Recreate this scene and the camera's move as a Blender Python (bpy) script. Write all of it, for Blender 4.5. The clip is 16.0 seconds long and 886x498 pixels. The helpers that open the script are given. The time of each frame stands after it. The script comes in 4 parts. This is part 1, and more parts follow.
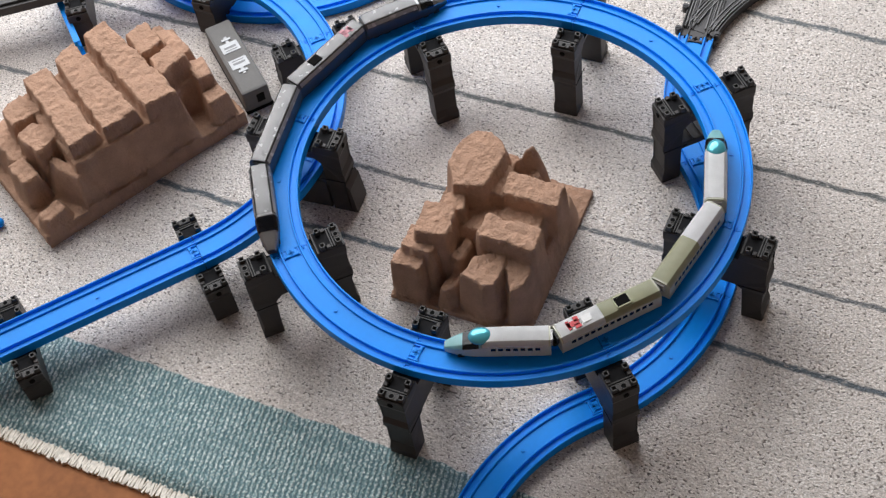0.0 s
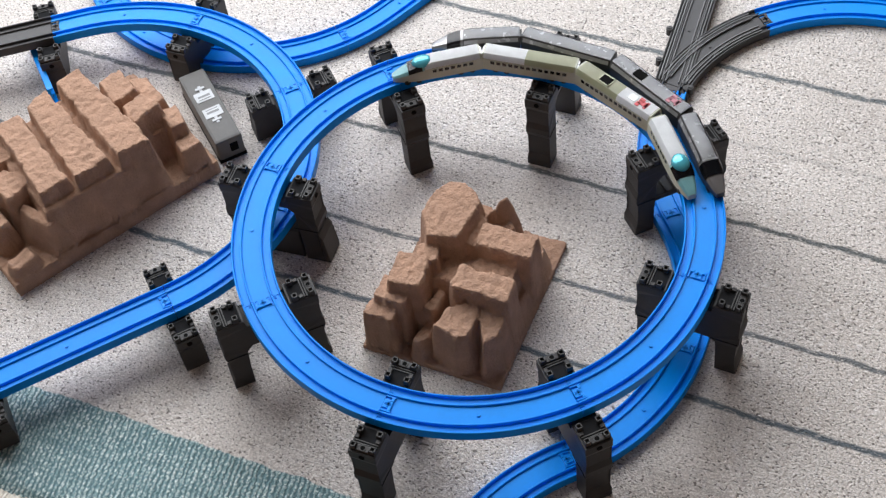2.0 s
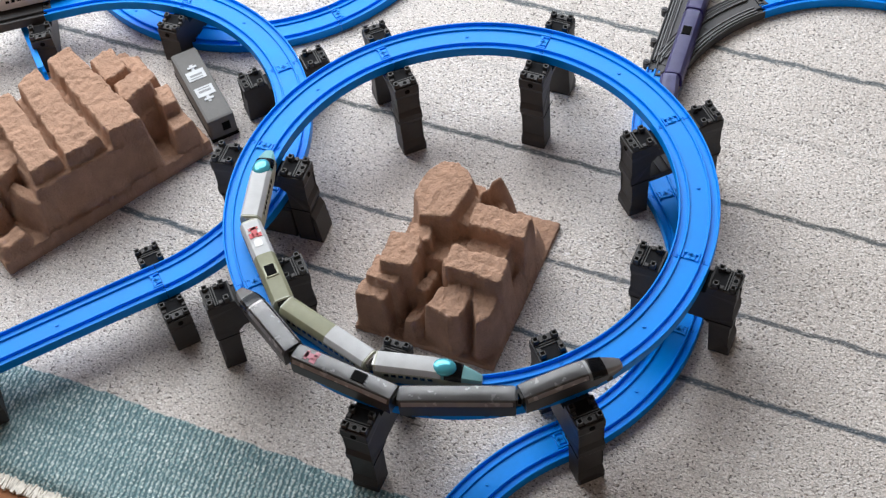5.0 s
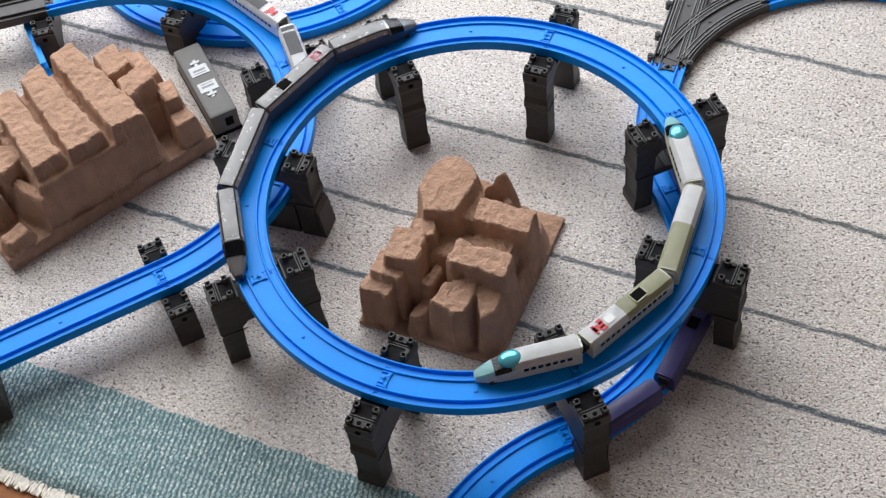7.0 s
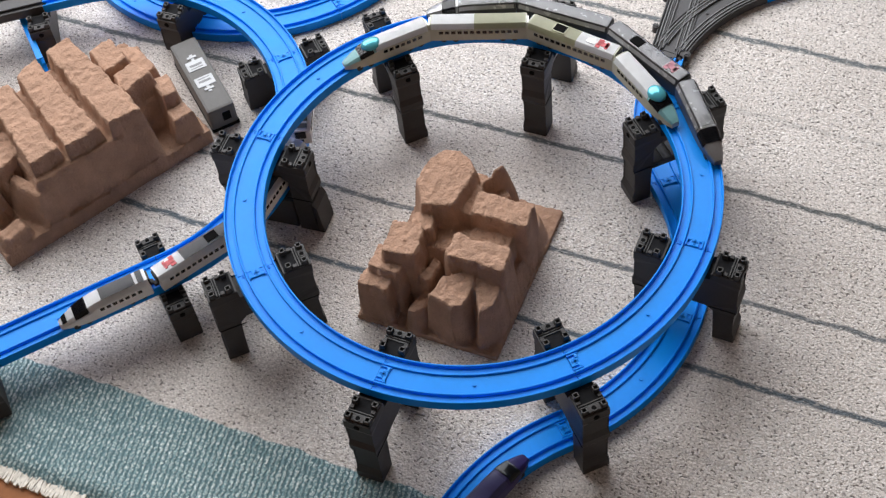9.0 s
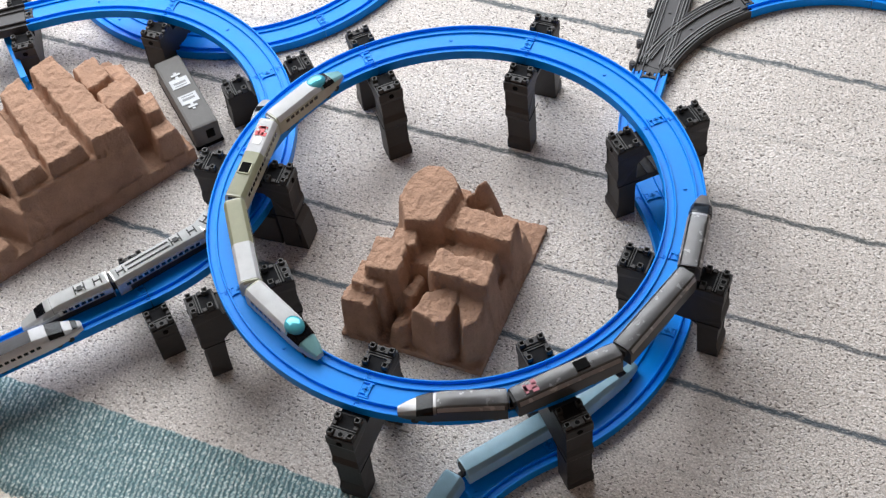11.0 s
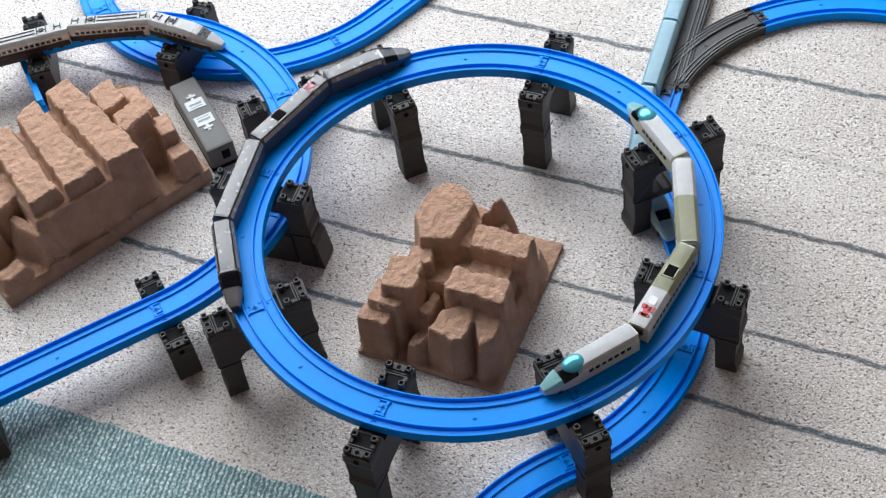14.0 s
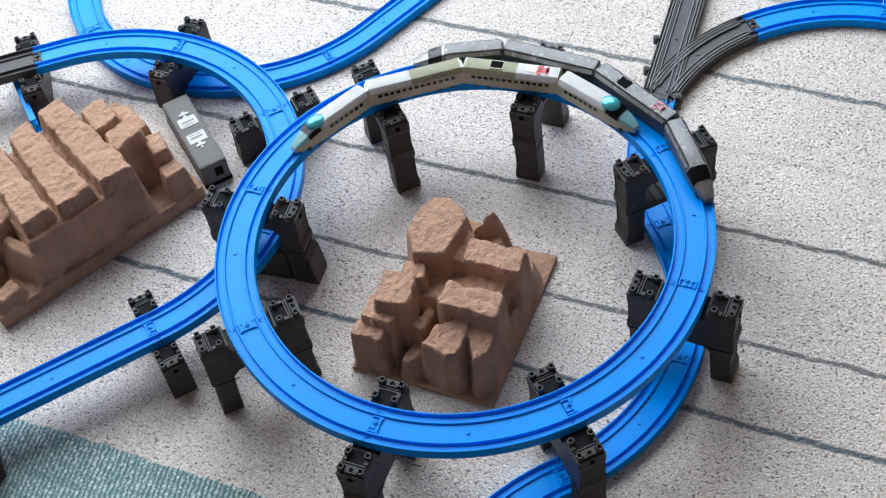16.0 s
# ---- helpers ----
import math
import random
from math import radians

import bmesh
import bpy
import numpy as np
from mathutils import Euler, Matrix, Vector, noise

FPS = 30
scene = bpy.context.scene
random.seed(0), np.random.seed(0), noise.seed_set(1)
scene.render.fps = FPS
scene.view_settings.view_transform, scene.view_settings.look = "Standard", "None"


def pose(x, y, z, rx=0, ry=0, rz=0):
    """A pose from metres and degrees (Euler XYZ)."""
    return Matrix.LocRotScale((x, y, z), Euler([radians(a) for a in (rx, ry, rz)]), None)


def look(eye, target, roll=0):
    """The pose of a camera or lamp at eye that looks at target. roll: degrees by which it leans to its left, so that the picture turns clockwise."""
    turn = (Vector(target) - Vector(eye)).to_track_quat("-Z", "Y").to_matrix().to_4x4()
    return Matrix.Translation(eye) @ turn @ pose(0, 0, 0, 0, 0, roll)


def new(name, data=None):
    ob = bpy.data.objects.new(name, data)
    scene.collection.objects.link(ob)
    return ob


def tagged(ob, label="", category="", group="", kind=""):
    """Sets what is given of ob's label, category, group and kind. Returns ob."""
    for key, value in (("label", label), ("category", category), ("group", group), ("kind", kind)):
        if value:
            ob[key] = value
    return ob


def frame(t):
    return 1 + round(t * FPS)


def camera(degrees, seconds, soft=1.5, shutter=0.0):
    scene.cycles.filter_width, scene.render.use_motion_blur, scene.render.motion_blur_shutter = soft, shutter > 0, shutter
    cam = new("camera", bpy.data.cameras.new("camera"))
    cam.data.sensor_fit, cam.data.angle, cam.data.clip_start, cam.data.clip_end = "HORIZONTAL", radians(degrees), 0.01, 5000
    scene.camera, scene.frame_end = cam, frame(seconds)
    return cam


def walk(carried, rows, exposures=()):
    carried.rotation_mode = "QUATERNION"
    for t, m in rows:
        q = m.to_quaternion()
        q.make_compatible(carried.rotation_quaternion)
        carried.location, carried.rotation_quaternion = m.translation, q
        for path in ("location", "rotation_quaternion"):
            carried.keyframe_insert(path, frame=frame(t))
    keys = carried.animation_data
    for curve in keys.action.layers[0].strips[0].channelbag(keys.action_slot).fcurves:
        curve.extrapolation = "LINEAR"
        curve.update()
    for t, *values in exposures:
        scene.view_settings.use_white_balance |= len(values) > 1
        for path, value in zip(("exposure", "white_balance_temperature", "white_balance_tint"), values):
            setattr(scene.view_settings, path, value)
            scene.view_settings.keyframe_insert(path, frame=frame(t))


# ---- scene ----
cam = camera(34.6, 16.0, soft=1.35)
PATH = [
    (0, (-0.021, -0.845, 1.164), (-0.087, 0.321, -0.46), -10.3),
    (0.5, (-0.024, -0.847, 1.162), (-0.081, 0.319, -0.462), -10.6),
    (1, (-0.021, -0.845, 1.164), (-0.06, 0.332, -0.453), -9.6),
    (1.5, (-0.019, -0.844, 1.162), (-0.046, 0.36, -0.435), -8.7),
    (2, (-0.022, -0.842, 1.16), (-0.04, 0.377, -0.425), -8.0),
    (2.5, (-0.022, -0.843, 1.156), (-0.035, 0.38, -0.426), -7.7),
    (3, (-0.018, -0.845, 1.152), (-0.027, 0.374, -0.433), -7.8),
    (5.5, (-0.024, -0.843, 1.149), (-0.034, 0.359, -0.45), -7.4),
    (6, (-0.021, -0.841, 1.148), (-0.029, 0.357, -0.453), -7.6),
    (6.5, (-0.023, -0.837, 1.149), (-0.039, 0.359, -0.453), -7.7),
    (7, (-0.023, -0.841, 1.146), (-0.04, 0.359, -0.454), -7.9),
    (7.5, (-0.018, -0.84, 1.144), (-0.03, 0.364, -0.453), -7.8),
    (8, (-0.008, -0.842, 1.138), (-0.034, 0.363, -0.459), -8.8),
    (8.5, (-0.019, -0.842, 1.143), (-0.05, 0.352, -0.462), -8.9),
    (9, (-0.022, -0.838, 1.146), (-0.039, 0.352, -0.461), -8.2),
    (9.2, (-0.018, -0.838, 1.146), (-0.03, 0.352, -0.461), -8.0),
    (11.5, (-0.01, -0.843, 1.136), (-0.016, 0.379, -0.448), -8.1),
    (12, (-0.008, -0.841, 1.135), (-0.02, 0.384, -0.446), -8.3),
    (12.5, (-0.013, -0.84, 1.135), (-0.034, 0.382, -0.448), -8.5),
    (13, (-0.022, -0.838, 1.135), (-0.035, 0.387, -0.446), -8.4),
    (13.5, (-0.009, -0.842, 1.133), (-0.038, 0.398, -0.437), -9.2),
    (14, (-0.011, -0.847, 1.131), (-0.037, 0.399, -0.433), -9.3),
    (14.5, (-0.006, -0.842, 1.134), (-0.023, 0.408, -0.427), -9.1),
    (15, (-0.003, -0.845, 1.129), (-0.019, 0.405, -0.432), -9.3),
    (15.5, (-0.005, -0.844, 1.133), (-0.018, 0.403, -0.431), -9.5),
    (16, (0.004, -0.842, 1.131), (-0.031, 0.414, -0.425), -10.5),
]
# stops, kelvin and tint, which drift a little
LOOKS = [(0, 0.56, 6550, 11), (1, 0.59, 6500, 11), (3, 0.63, 6280, 9), (6, 0.65, 6380, 9), (9, 0.62, 6500, 11), (12, 0.71, 6330, 9), (14, 0.70, 6160, 8), (16, 0.71, 6020, 7)]
walk(cam, [(t, look(eye, target, roll)) for t, eye, target, roll in PATH], LOOKS)

# ---- world and light: a room lit by one wide window behind the layout ----
world = bpy.data.worlds.new("daylight")
scene.world = world
world.use_nodes = True
wn = world.node_tree.nodes
sky = wn.new("ShaderNodeTexSky")
sky.sky_type = "NISHITA"
sky.sun_disc = False
sky.sun_elevation, sky.sun_rotation = radians(38), radians(-20)
wn["Background"].inputs["Strength"].default_value = 0.12
world.node_tree.links.new(sky.outputs["Color"], wn["Background"].inputs["Color"])


def area(name, m, sx, sy, watts, color):
    lamp = bpy.data.lights.new(name, "AREA")
    lamp.shape, lamp.size, lamp.size_y, lamp.energy, lamp.color = "RECTANGLE", sx, sy, watts, color
    ob = new(name, lamp)
    ob.matrix_world = m
    return ob


area("window_daylight", look((-0.35, 1.2, 1.28), (-0.05, 0.0, 0.0)), 2.4, 1.4, 41.5, (0.95, 0.98, 1.0))


# ---- materials ----
def material(name, color, rough=0.5, metal=0.0, spec=0.5, vary=0.12, scale=60.0, bump=0.0, bump_scale=300.0, coat=0.0, per_object=0.0):
    m = bpy.data.materials.new(name)
    m.use_nodes = True
    nt = m.node_tree
    n, l = nt.nodes, nt.links
    b = n["Principled BSDF"]
    b.inputs["Roughness"].default_value, b.inputs["Metallic"].default_value = rough, metal
    b.inputs["Coat Weight"].default_value = coat
    b.inputs["Specular IOR Level"].default_value = spec
    tc = n.new("ShaderNodeTexCoord")
    big = n.new("ShaderNodeTexNoise")
    big.inputs["Scale"].default_value, big.inputs["Detail"].default_value = scale, 4
    l.new(tc.outputs["Object"], big.inputs["Vector"])
    fine = n.new("ShaderNodeTexNoise")
    fine.inputs["Scale"].default_value, fine.inputs["Detail"].default_value = scale * 9, 3
    l.new(tc.outputs["Object"], fine.inputs["Vector"])
    add = n.new("ShaderNodeMath")
    add.operation = "MULTIPLY_ADD"
    add.inputs[1].default_value = 0.5
    l.new(fine.outputs["Fac"], add.inputs[0])
    l.new(big.outputs["Fac"], add.inputs[2])
    ramp = n.new("ShaderNodeValToRGB")
    ramp.color_ramp.elements[0].position, ramp.color_ramp.elements[1].position = 0.5, 1.0
    lo = [max(0.0, c * (1 - vary)) for c in color]
    hi = [min(1.0, c * (1 + vary)) for c in color]
    ramp.color_ramp.elements[0].color, ramp.color_ramp.elements[1].color = (*lo, 1), (*hi, 1)
    l.new(add.outputs[0], ramp.inputs["Fac"])
    out = ramp.outputs["Color"]
    if per_object:
        info = n.new("ShaderNodeObjectInfo")
        hsv = n.new("ShaderNodeHueSaturation")
        mr = n.new("ShaderNodeMapRange")
        mr.inputs["To Min"].default_value, mr.inputs["To Max"].default_value = 1 - per_object, 1 + per_object
        l.new(info.outputs["Random"], mr.inputs["Value"])
        l.new(mr.outputs["Result"], hsv.inputs["Value"])
        l.new(out, hsv.inputs["Color"])
        out = hsv.outputs["Color"]
    l.new(out, b.inputs["Base Color"])
    rr = n.new("ShaderNodeMapRange")
    rr.inputs["To Min"].default_value, rr.inputs["To Max"].default_value = max(0.02, rough - 0.07), min(1.0, rough + 0.09)
    l.new(big.outputs["Fac"], rr.inputs["Value"])
    l.new(rr.outputs["Result"], b.inputs["Roughness"])
    if bump:
        bn = n.new("ShaderNodeTexNoise")
        bn.inputs["Scale"].default_value, bn.inputs["Detail"].default_value = bump_scale, 5
        l.new(tc.outputs["Object"], bn.inputs["Vector"])
        bp = n.new("ShaderNodeBump")
        bp.inputs["Strength"].default_value, bp.inputs["Distance"].default_value = bump, 0.002
        l.new(bn.outputs["Fac"], bp.inputs["Height"])
        l.new(bp.outputs["Normal"], b.inputs["Normal"])
    return m


BLUE = material("blue_rail_plastic", (0.001, 0.245, 0.80), 0.36, vary=0.07, scale=25, bump=0.05, bump_scale=900, per_object=0.04, spec=0.17)
# darker copy of the rail blue, painting the faint shade in the joints
BLUE_SHADE = material("blue_joint_shade", (0.001, 0.15, 0.58), 0.55, spec=0.08)
PIER = material("dark_grey_pier_plastic", (0.040, 0.036, 0.035), 0.48, spec=0.26, vary=0.16, scale=40, bump=0.08, bump_scale=700, per_object=0.1)
# pier plastic painted lighter for the glare on stud and rim edges
PIER_GLARE = material("glare_grey_stud_plastic", (0.062, 0.059, 0.057), 0.5, spec=0.3, vary=0.15, scale=90)
# near-black for the shade inside holes, sockets and hatches; also the station foot
HOLE = material("black_hole_shade_and_foot", (0.006, 0.006, 0.006), 0.9, spec=0.05)
SWITCH = material("grey_switch_rail_plastic", (0.06, 0.057, 0.058), 0.45, spec=0.25, vary=0.14, scale=50, bump=0.06, bump_scale=700)
SWITCH_EDGE = material("lighter_grey_switch_ridge", (0.10, 0.095, 0.095), 0.35, spec=0.4, vary=0.15, scale=60)
PULP = material("brown_moulded_pulp", (0.40, 0.248, 0.172), 0.94, vary=0.16, scale=60, bump=0.9, bump_scale=430, spec=0.15)
STATION_GREY = material("warm_grey_station_plastic", (0.125, 0.12, 0.115), 0.55, spec=0.2, vary=0.1, scale=50, bump=0.05)
STICKER = material("white_silver_sticker", (0.36, 0.37, 0.38), 0.45, metal=0.1, vary=0.12, scale=200)
STICKER_GREY = material("grey_sticker_print", (0.13, 0.13, 0.135), 0.4)


# ---- mesh helpers ----
def part(name, bm, mat, parent=None, label="", m=None, smooth=False):
    me = bpy.data.meshes.new(name)
    bmesh.ops.recalc_face_normals(bm, faces=bm.faces)
    bm.to_mesh(me)
    bm.free()
    me.materials.append(mat)
    if smooth:
        me.shade_smooth()
        me.set_sharp_from_angle(angle=radians(smooth if smooth > 1 else 180))
    ob = new(name, me)
    if parent:
        ob.parent = parent
    if m is not None:
        ob.matrix_basis = m
    if label:
        tagged(ob, label)
    return ob


def thing(name, m, label, category, group="", kind=""):
    ob = new(name)
    ob.empty_display_size = 0.02
    ob.matrix_basis = m
    return tagged(ob, label, category, group, kind)


def box(bm, cx, cy, cz, sx, sy, sz, bevel=0.0, taper=1.0, rot=0.0):
    """A box about its centre; taper narrows its lower end."""
    r = bmesh.ops.create_cube(bm, size=1.0)
    vs = r["verts"]
    c, s = math.cos(rot), math.sin(rot)
    for v in vs:
        k = taper if v.co.z < 0 else 1.0
        x, y, z = v.co.x * sx * k, v.co.y * sy * k, v.co.z * sz
        v.co = (cx + x * c - y * s, cy + x * s + y * c, cz + z)
    if bevel:
        es = list({e for v in vs for e in v.link_edges})
        bmesh.ops.bevel(bm, geom=es, offset=bevel, segments=2, affect="EDGES", profile=0.6)


def cylinder(bm, cx, cy, cz, r, h, seg=14, axis="z"):
    m = Matrix.Translation((cx, cy, cz))
    if axis == "y":
        m = m @ Matrix.Rotation(radians(90), 4, "X")
    elif axis == "x":
        m = m @ Matrix.Rotation(radians(90), 4, "Y")
    bmesh.ops.create_cone(bm, cap_ends=True, segments=seg, radius1=r, radius2=r, depth=h, matrix=m)


# ---- room: plain unseen walls and ceiling added to bounce light, wooden floor ----
# wall and ceiling colours are chosen for the warm fill they bounce back
WALL = material("cream_bounce_wall", (0.36, 0.305, 0.262), 0.9, vary=0.05, scale=3, bump=0.1)
CEILING = material("pale_bounce_ceiling", (0.44, 0.43, 0.42), 0.9, vary=0.04, scale=3, bump=0.1)
FLOORING = material("orange_brown_wood_floor", (0.3, 0.115, 0.042), 0.5, spec=0.12, vary=0.3, scale=14, bump=0.05, bump_scale=80)


def slab(name, cx, cy, cz, sx, sy, sz, mat, label, category):
    bm = bmesh.new()
    box(bm, cx, cy, cz, sx, sy, sz)
    return tagged(part(name, bm, mat), label, category, kind="structure")


def room():
    hi, x0, x1, y0, y1 = 2.4, -2.2, 2.2, -1.9, 1.27
    f = slab("floor", 0, 0, -0.056, 5.2, 4.6, 0.1, FLOORING, "orange-brown varnished wooden floor beneath the rug", "floor")
    c, s = math.cos(radians(-28.3)), math.sin(radians(-28.3))
    for i in range(6):
        bm = bmesh.new()
        box(bm, 0, 0, 0, 2.4, 0.098, 0.004, 0.0008)
        y = -0.42 - 0.1 * i
        part("floorboard", bm, FLOORING, f, m=pose(-0.3 * c - y * s, -0.3 * s + y * c, -0.005, 0, 0, -28.3))
    slab("wall_south", 0, y0 - 0.05, hi / 2, x1 - x0, 0.1, hi, WALL, "unseen plain cream wall added to bounce warm light", "wall")
    slab("wall_west", x0 - 0.05, -0.29, hi / 2, 0.1, 3.3, hi, WALL, "unseen plain cream wall added to bounce warm light", "wall")
    slab("wall_east", x1 + 0.05, -0.29, hi / 2, 0.1, 3.3, hi, WALL, "unseen plain cream wall added to bounce warm light", "wall")
    slab("ceiling", 0, 0, hi + 0.05, 4.6, 4.0, 0.1, CEILING, "unseen plain pale ceiling added to bounce light", "ceiling")
    bm = bmesh.new()
    for cx, cz, sx, sz in ((-1.95, 1.2, 0.5, 2.4), (1.55, 1.2, 1.3, 2.4), (-0.4, 0.2, 2.6, 0.4), (-0.4, 2.25, 2.6, 0.3)):
        box(bm, cx, y1 + 0.05, cz, sx, 0.1, sz)
    tagged(part("wall_north", bm, WALL), "unseen cream wall added around a wide window opening", "wall", kind="structure")


room()


# ---- rug ----
RUG_TURN = -28.3


def rug_material():
    m = bpy.data.materials.new("woven_rug_pile")
    m.use_nodes = True
    nt = m.node_tree
    n, l = nt.nodes, nt.links
    b = n["Principled BSDF"]
    b.inputs["Roughness"].default_value = 0.95
    b.inputs["Sheen Weight"].default_value = 0.15
    tc = n.new("ShaderNodeTexCoord")
    sep = n.new("ShaderNodeSeparateXYZ")
    l.new(tc.outputs["Object"], sep.inputs[0])

    def math_node(op, a, b_=None, clamp=False):
        k = n.new("ShaderNodeMath")
        k.operation, k.use_clamp = op, clamp
        for i, v in enumerate((a, b_)):
            if v is None:
                continue
            if isinstance(v, (int, float)):
                k.inputs[i].default_value = v
            else:
                l.new(v, k.inputs[i])
        return k.outputs[0]

    def noise_node(sx, sy, scale, detail=3):
        mp = n.new("ShaderNodeMapping")
        mp.inputs["Scale"].default_value = (sx, sy, 1)
        l.new(tc.outputs["Object"], mp.inputs["Vector"])
        k = n.new("ShaderNodeTexNoise")
        k.inputs["Scale"].default_value, k.inputs["Detail"].default_value = scale, detail
        l.new(mp.outputs[0], k.inputs["Vector"])
        return k.outputs["Fac"]

    def mix(f, a, c):
        k = n.new("ShaderNodeMix")
        k.data_type = "RGBA"
        if isinstance(f, (int, float)):
            k.inputs[0].default_value = f
        else:
            l.new(f, k.inputs[0])
        for i, v in ((6, a), (7, c)):
            if isinstance(v, tuple):
                k.inputs[i].default_value = (*v, 1)
            else:
                l.new(v, k.inputs[i])
        return k.outputs[2]

    def smooth(v, lo, hi):
        k = n.new("ShaderNodeMapRange")
        k.interpolation_type = "SMOOTHSTEP"
        l.new(v, k.inputs["Value"])
        k.inputs["From Min"].default_value, k.inputs["From Max"].default_value = lo, hi
        return k.outputs["Result"]

    fleck = noise_node(0.95, 1.2, 350, 0)
    grain = noise_node(1.0, 1.3, 520, 2)
    cloud = noise_node(1.0, 1.0, 7, 3)
    wob = noise_node(1, 1, 32, 3)
    base = mix(smooth(cloud, 0.35, 0.65), (0.625, 0.56, 0.515), (0.70, 0.635, 0.59))
    base = mix(smooth(grain, 0.42, 0.66), base, (0.86, 0.81, 0.765))
    base = mix(math_node("MULTIPLY", smooth(noise_node(1.0, 1.2, 430, 2), 0.54, 0.40), 0.48), base, (0.34, 0.30, 0.265))
    base = mix(math_node("MULTIPLY", smooth(fleck, 0.68, 0.74), 0.85), base, (0.15, 0.13, 0.115))
    # woven stripes across the rug
    yy = math_node("ADD", sep.outputs["Y"], math_node("MULTIPLY", math_node("SUBTRACT", wob, 0.5), 0.010))
    ragged = noise_node(1, 3, 140, 2)
    for c, w, dark, col in ((-0.058, 0.0034, 1.0, (0.16, 0.19, 0.215)), (0.030, 0.0028, 0.9, (0.15, 0.17, 0.185)), (0.158, 0.0032, 0.95, (0.14, 0.155, 0.155)), (0.366, 0.0036, 0.95, (0.17, 0.195, 0.205)), (0.262, 0.003, 0.22, (0.25, 0.25, 0.24)), (0.50, 0.004, 0.6, (0.19, 0.21, 0.215)), (-0.145, 0.003, 0.14, (0.25, 0.24, 0.23))):
        d = math_node("ABSOLUTE", math_node("SUBTRACT", yy, c))
        k = n.new("ShaderNodeMapRange")
        k.inputs["From Min"].default_value, k.inputs["From Max"].default_value = w * 1.35, w * 0.6
        l.new(d, k.inputs["Value"])
        f = math_node("MULTIPLY", k.outputs["Result"], math_node("MULTIPLY", math_node("ADD", smooth(ragged, 0.3, 0.55), 0.4, True), dark))
        base = mix(f, base, tuple(0.72 * v for v in col))
    # teal border with ribs
    rib = n.new("ShaderNodeTexWave")
    rib.bands_direction = "X"
    rib.inputs["Scale"].default_value, rib.inputs["Distortion"].default_value, rib.inputs["Detail Scale"].default_value = 62, 4.0, 4.0
    rmap = n.new("ShaderNodeMapping")
    rmap.inputs["Rotation"].default_value = (0, 0, radians(-9))
    l.new(tc.outputs["Object"], rmap.inputs["Vector"])
    l.new(rmap.outputs[0], rib.inputs["Vector"])
    dash = n.new("ShaderNodeTexWave")
    dash.bands_direction = "Y"
    dash.inputs["Scale"].default_value, dash.inputs["Distortion"].default_value, dash.inputs["Detail Scale"].default_value = 60, 11.0, 5.0
    l.new(rmap.outputs[0], dash.inputs["Vector"])
    tf = noise_node(1.0, 1.2, 330, 3)
    bands = noise_node(0.6, 16, 9, 2)
    teal = mix(smooth(tf, 0.4, 0.68), (0.24, 0.38, 0.39), (0.84, 0.92, 0.89))
    teal = mix(math_node("MULTIPLY", smooth(bands, 0.5, 0.66), 0.4), teal, (0.13, 0.24, 0.26))
    teal = mix(math_node("MULTIPLY", smooth(noise_node(0.5, 45, 8, 2), 0.6, 0.7), 0.4), teal, (0.66, 0.76, 0.73))
    teal = mix(smooth(rib.outputs["Fac"], 0.05, 0.7), (0.1, 0.19, 0.21), teal)
    teal = mix(math_node("MULTIPLY", smooth(dash.outputs["Fac"], 0.75, 0.2), 0.4), teal, (0.11, 0.2, 0.22))
    border = smooth(math_node("ADD", yy, math_node("MULTIPLY", math_node("SUBTRACT", ragged, 0.5), 0.004)), -0.2605, -0.2625)
    l.new(mix(border, base, teal), b.inputs["Base Color"])
    knob = n.new("ShaderNodeTexVoronoi")
    knob.inputs["Scale"].default_value = 300
    kmap = n.new("ShaderNodeMapping")
    kmap.inputs["Scale"].default_value = (0.8, 1.15, 1)
    l.new(tc.outputs["Object"], kmap.inputs["Vector"])
    l.new(kmap.outputs[0], knob.inputs["Vector"])
    h = math_node("ADD", math_node("MULTIPLY", smooth(fleck, 0.62, 0.72), -0.7), math_node("ADD", math_node("MULTIPLY", grain, 1.3), math_node("MULTIPLY", math_node("POWER", knob.outputs["Distance"], 3.0), -0.5)))
    hm = n.new("ShaderNodeMix")
    hm.data_type = "FLOAT"
    l.new(border, hm.inputs[0])
    l.new(h, hm.inputs[2])
    l.new(math_node("ADD", math_node("MULTIPLY", rib.outputs["Fac"], 0.8), math_node("ADD", math_node("MULTIPLY", tf, 0.6), math_node("MULTIPLY", dash.outputs["Fac"], 0.4))), hm.inputs[3])
    bp = n.new("ShaderNodeBump")
    bp.inputs["Strength"].default_value, bp.inputs["Distance"].default_value = 0.7, 0.0026
    l.new(hm.outputs[0], bp.inputs["Height"])
    l.new(bp.outputs["Normal"], b.inputs["Normal"])
    return m


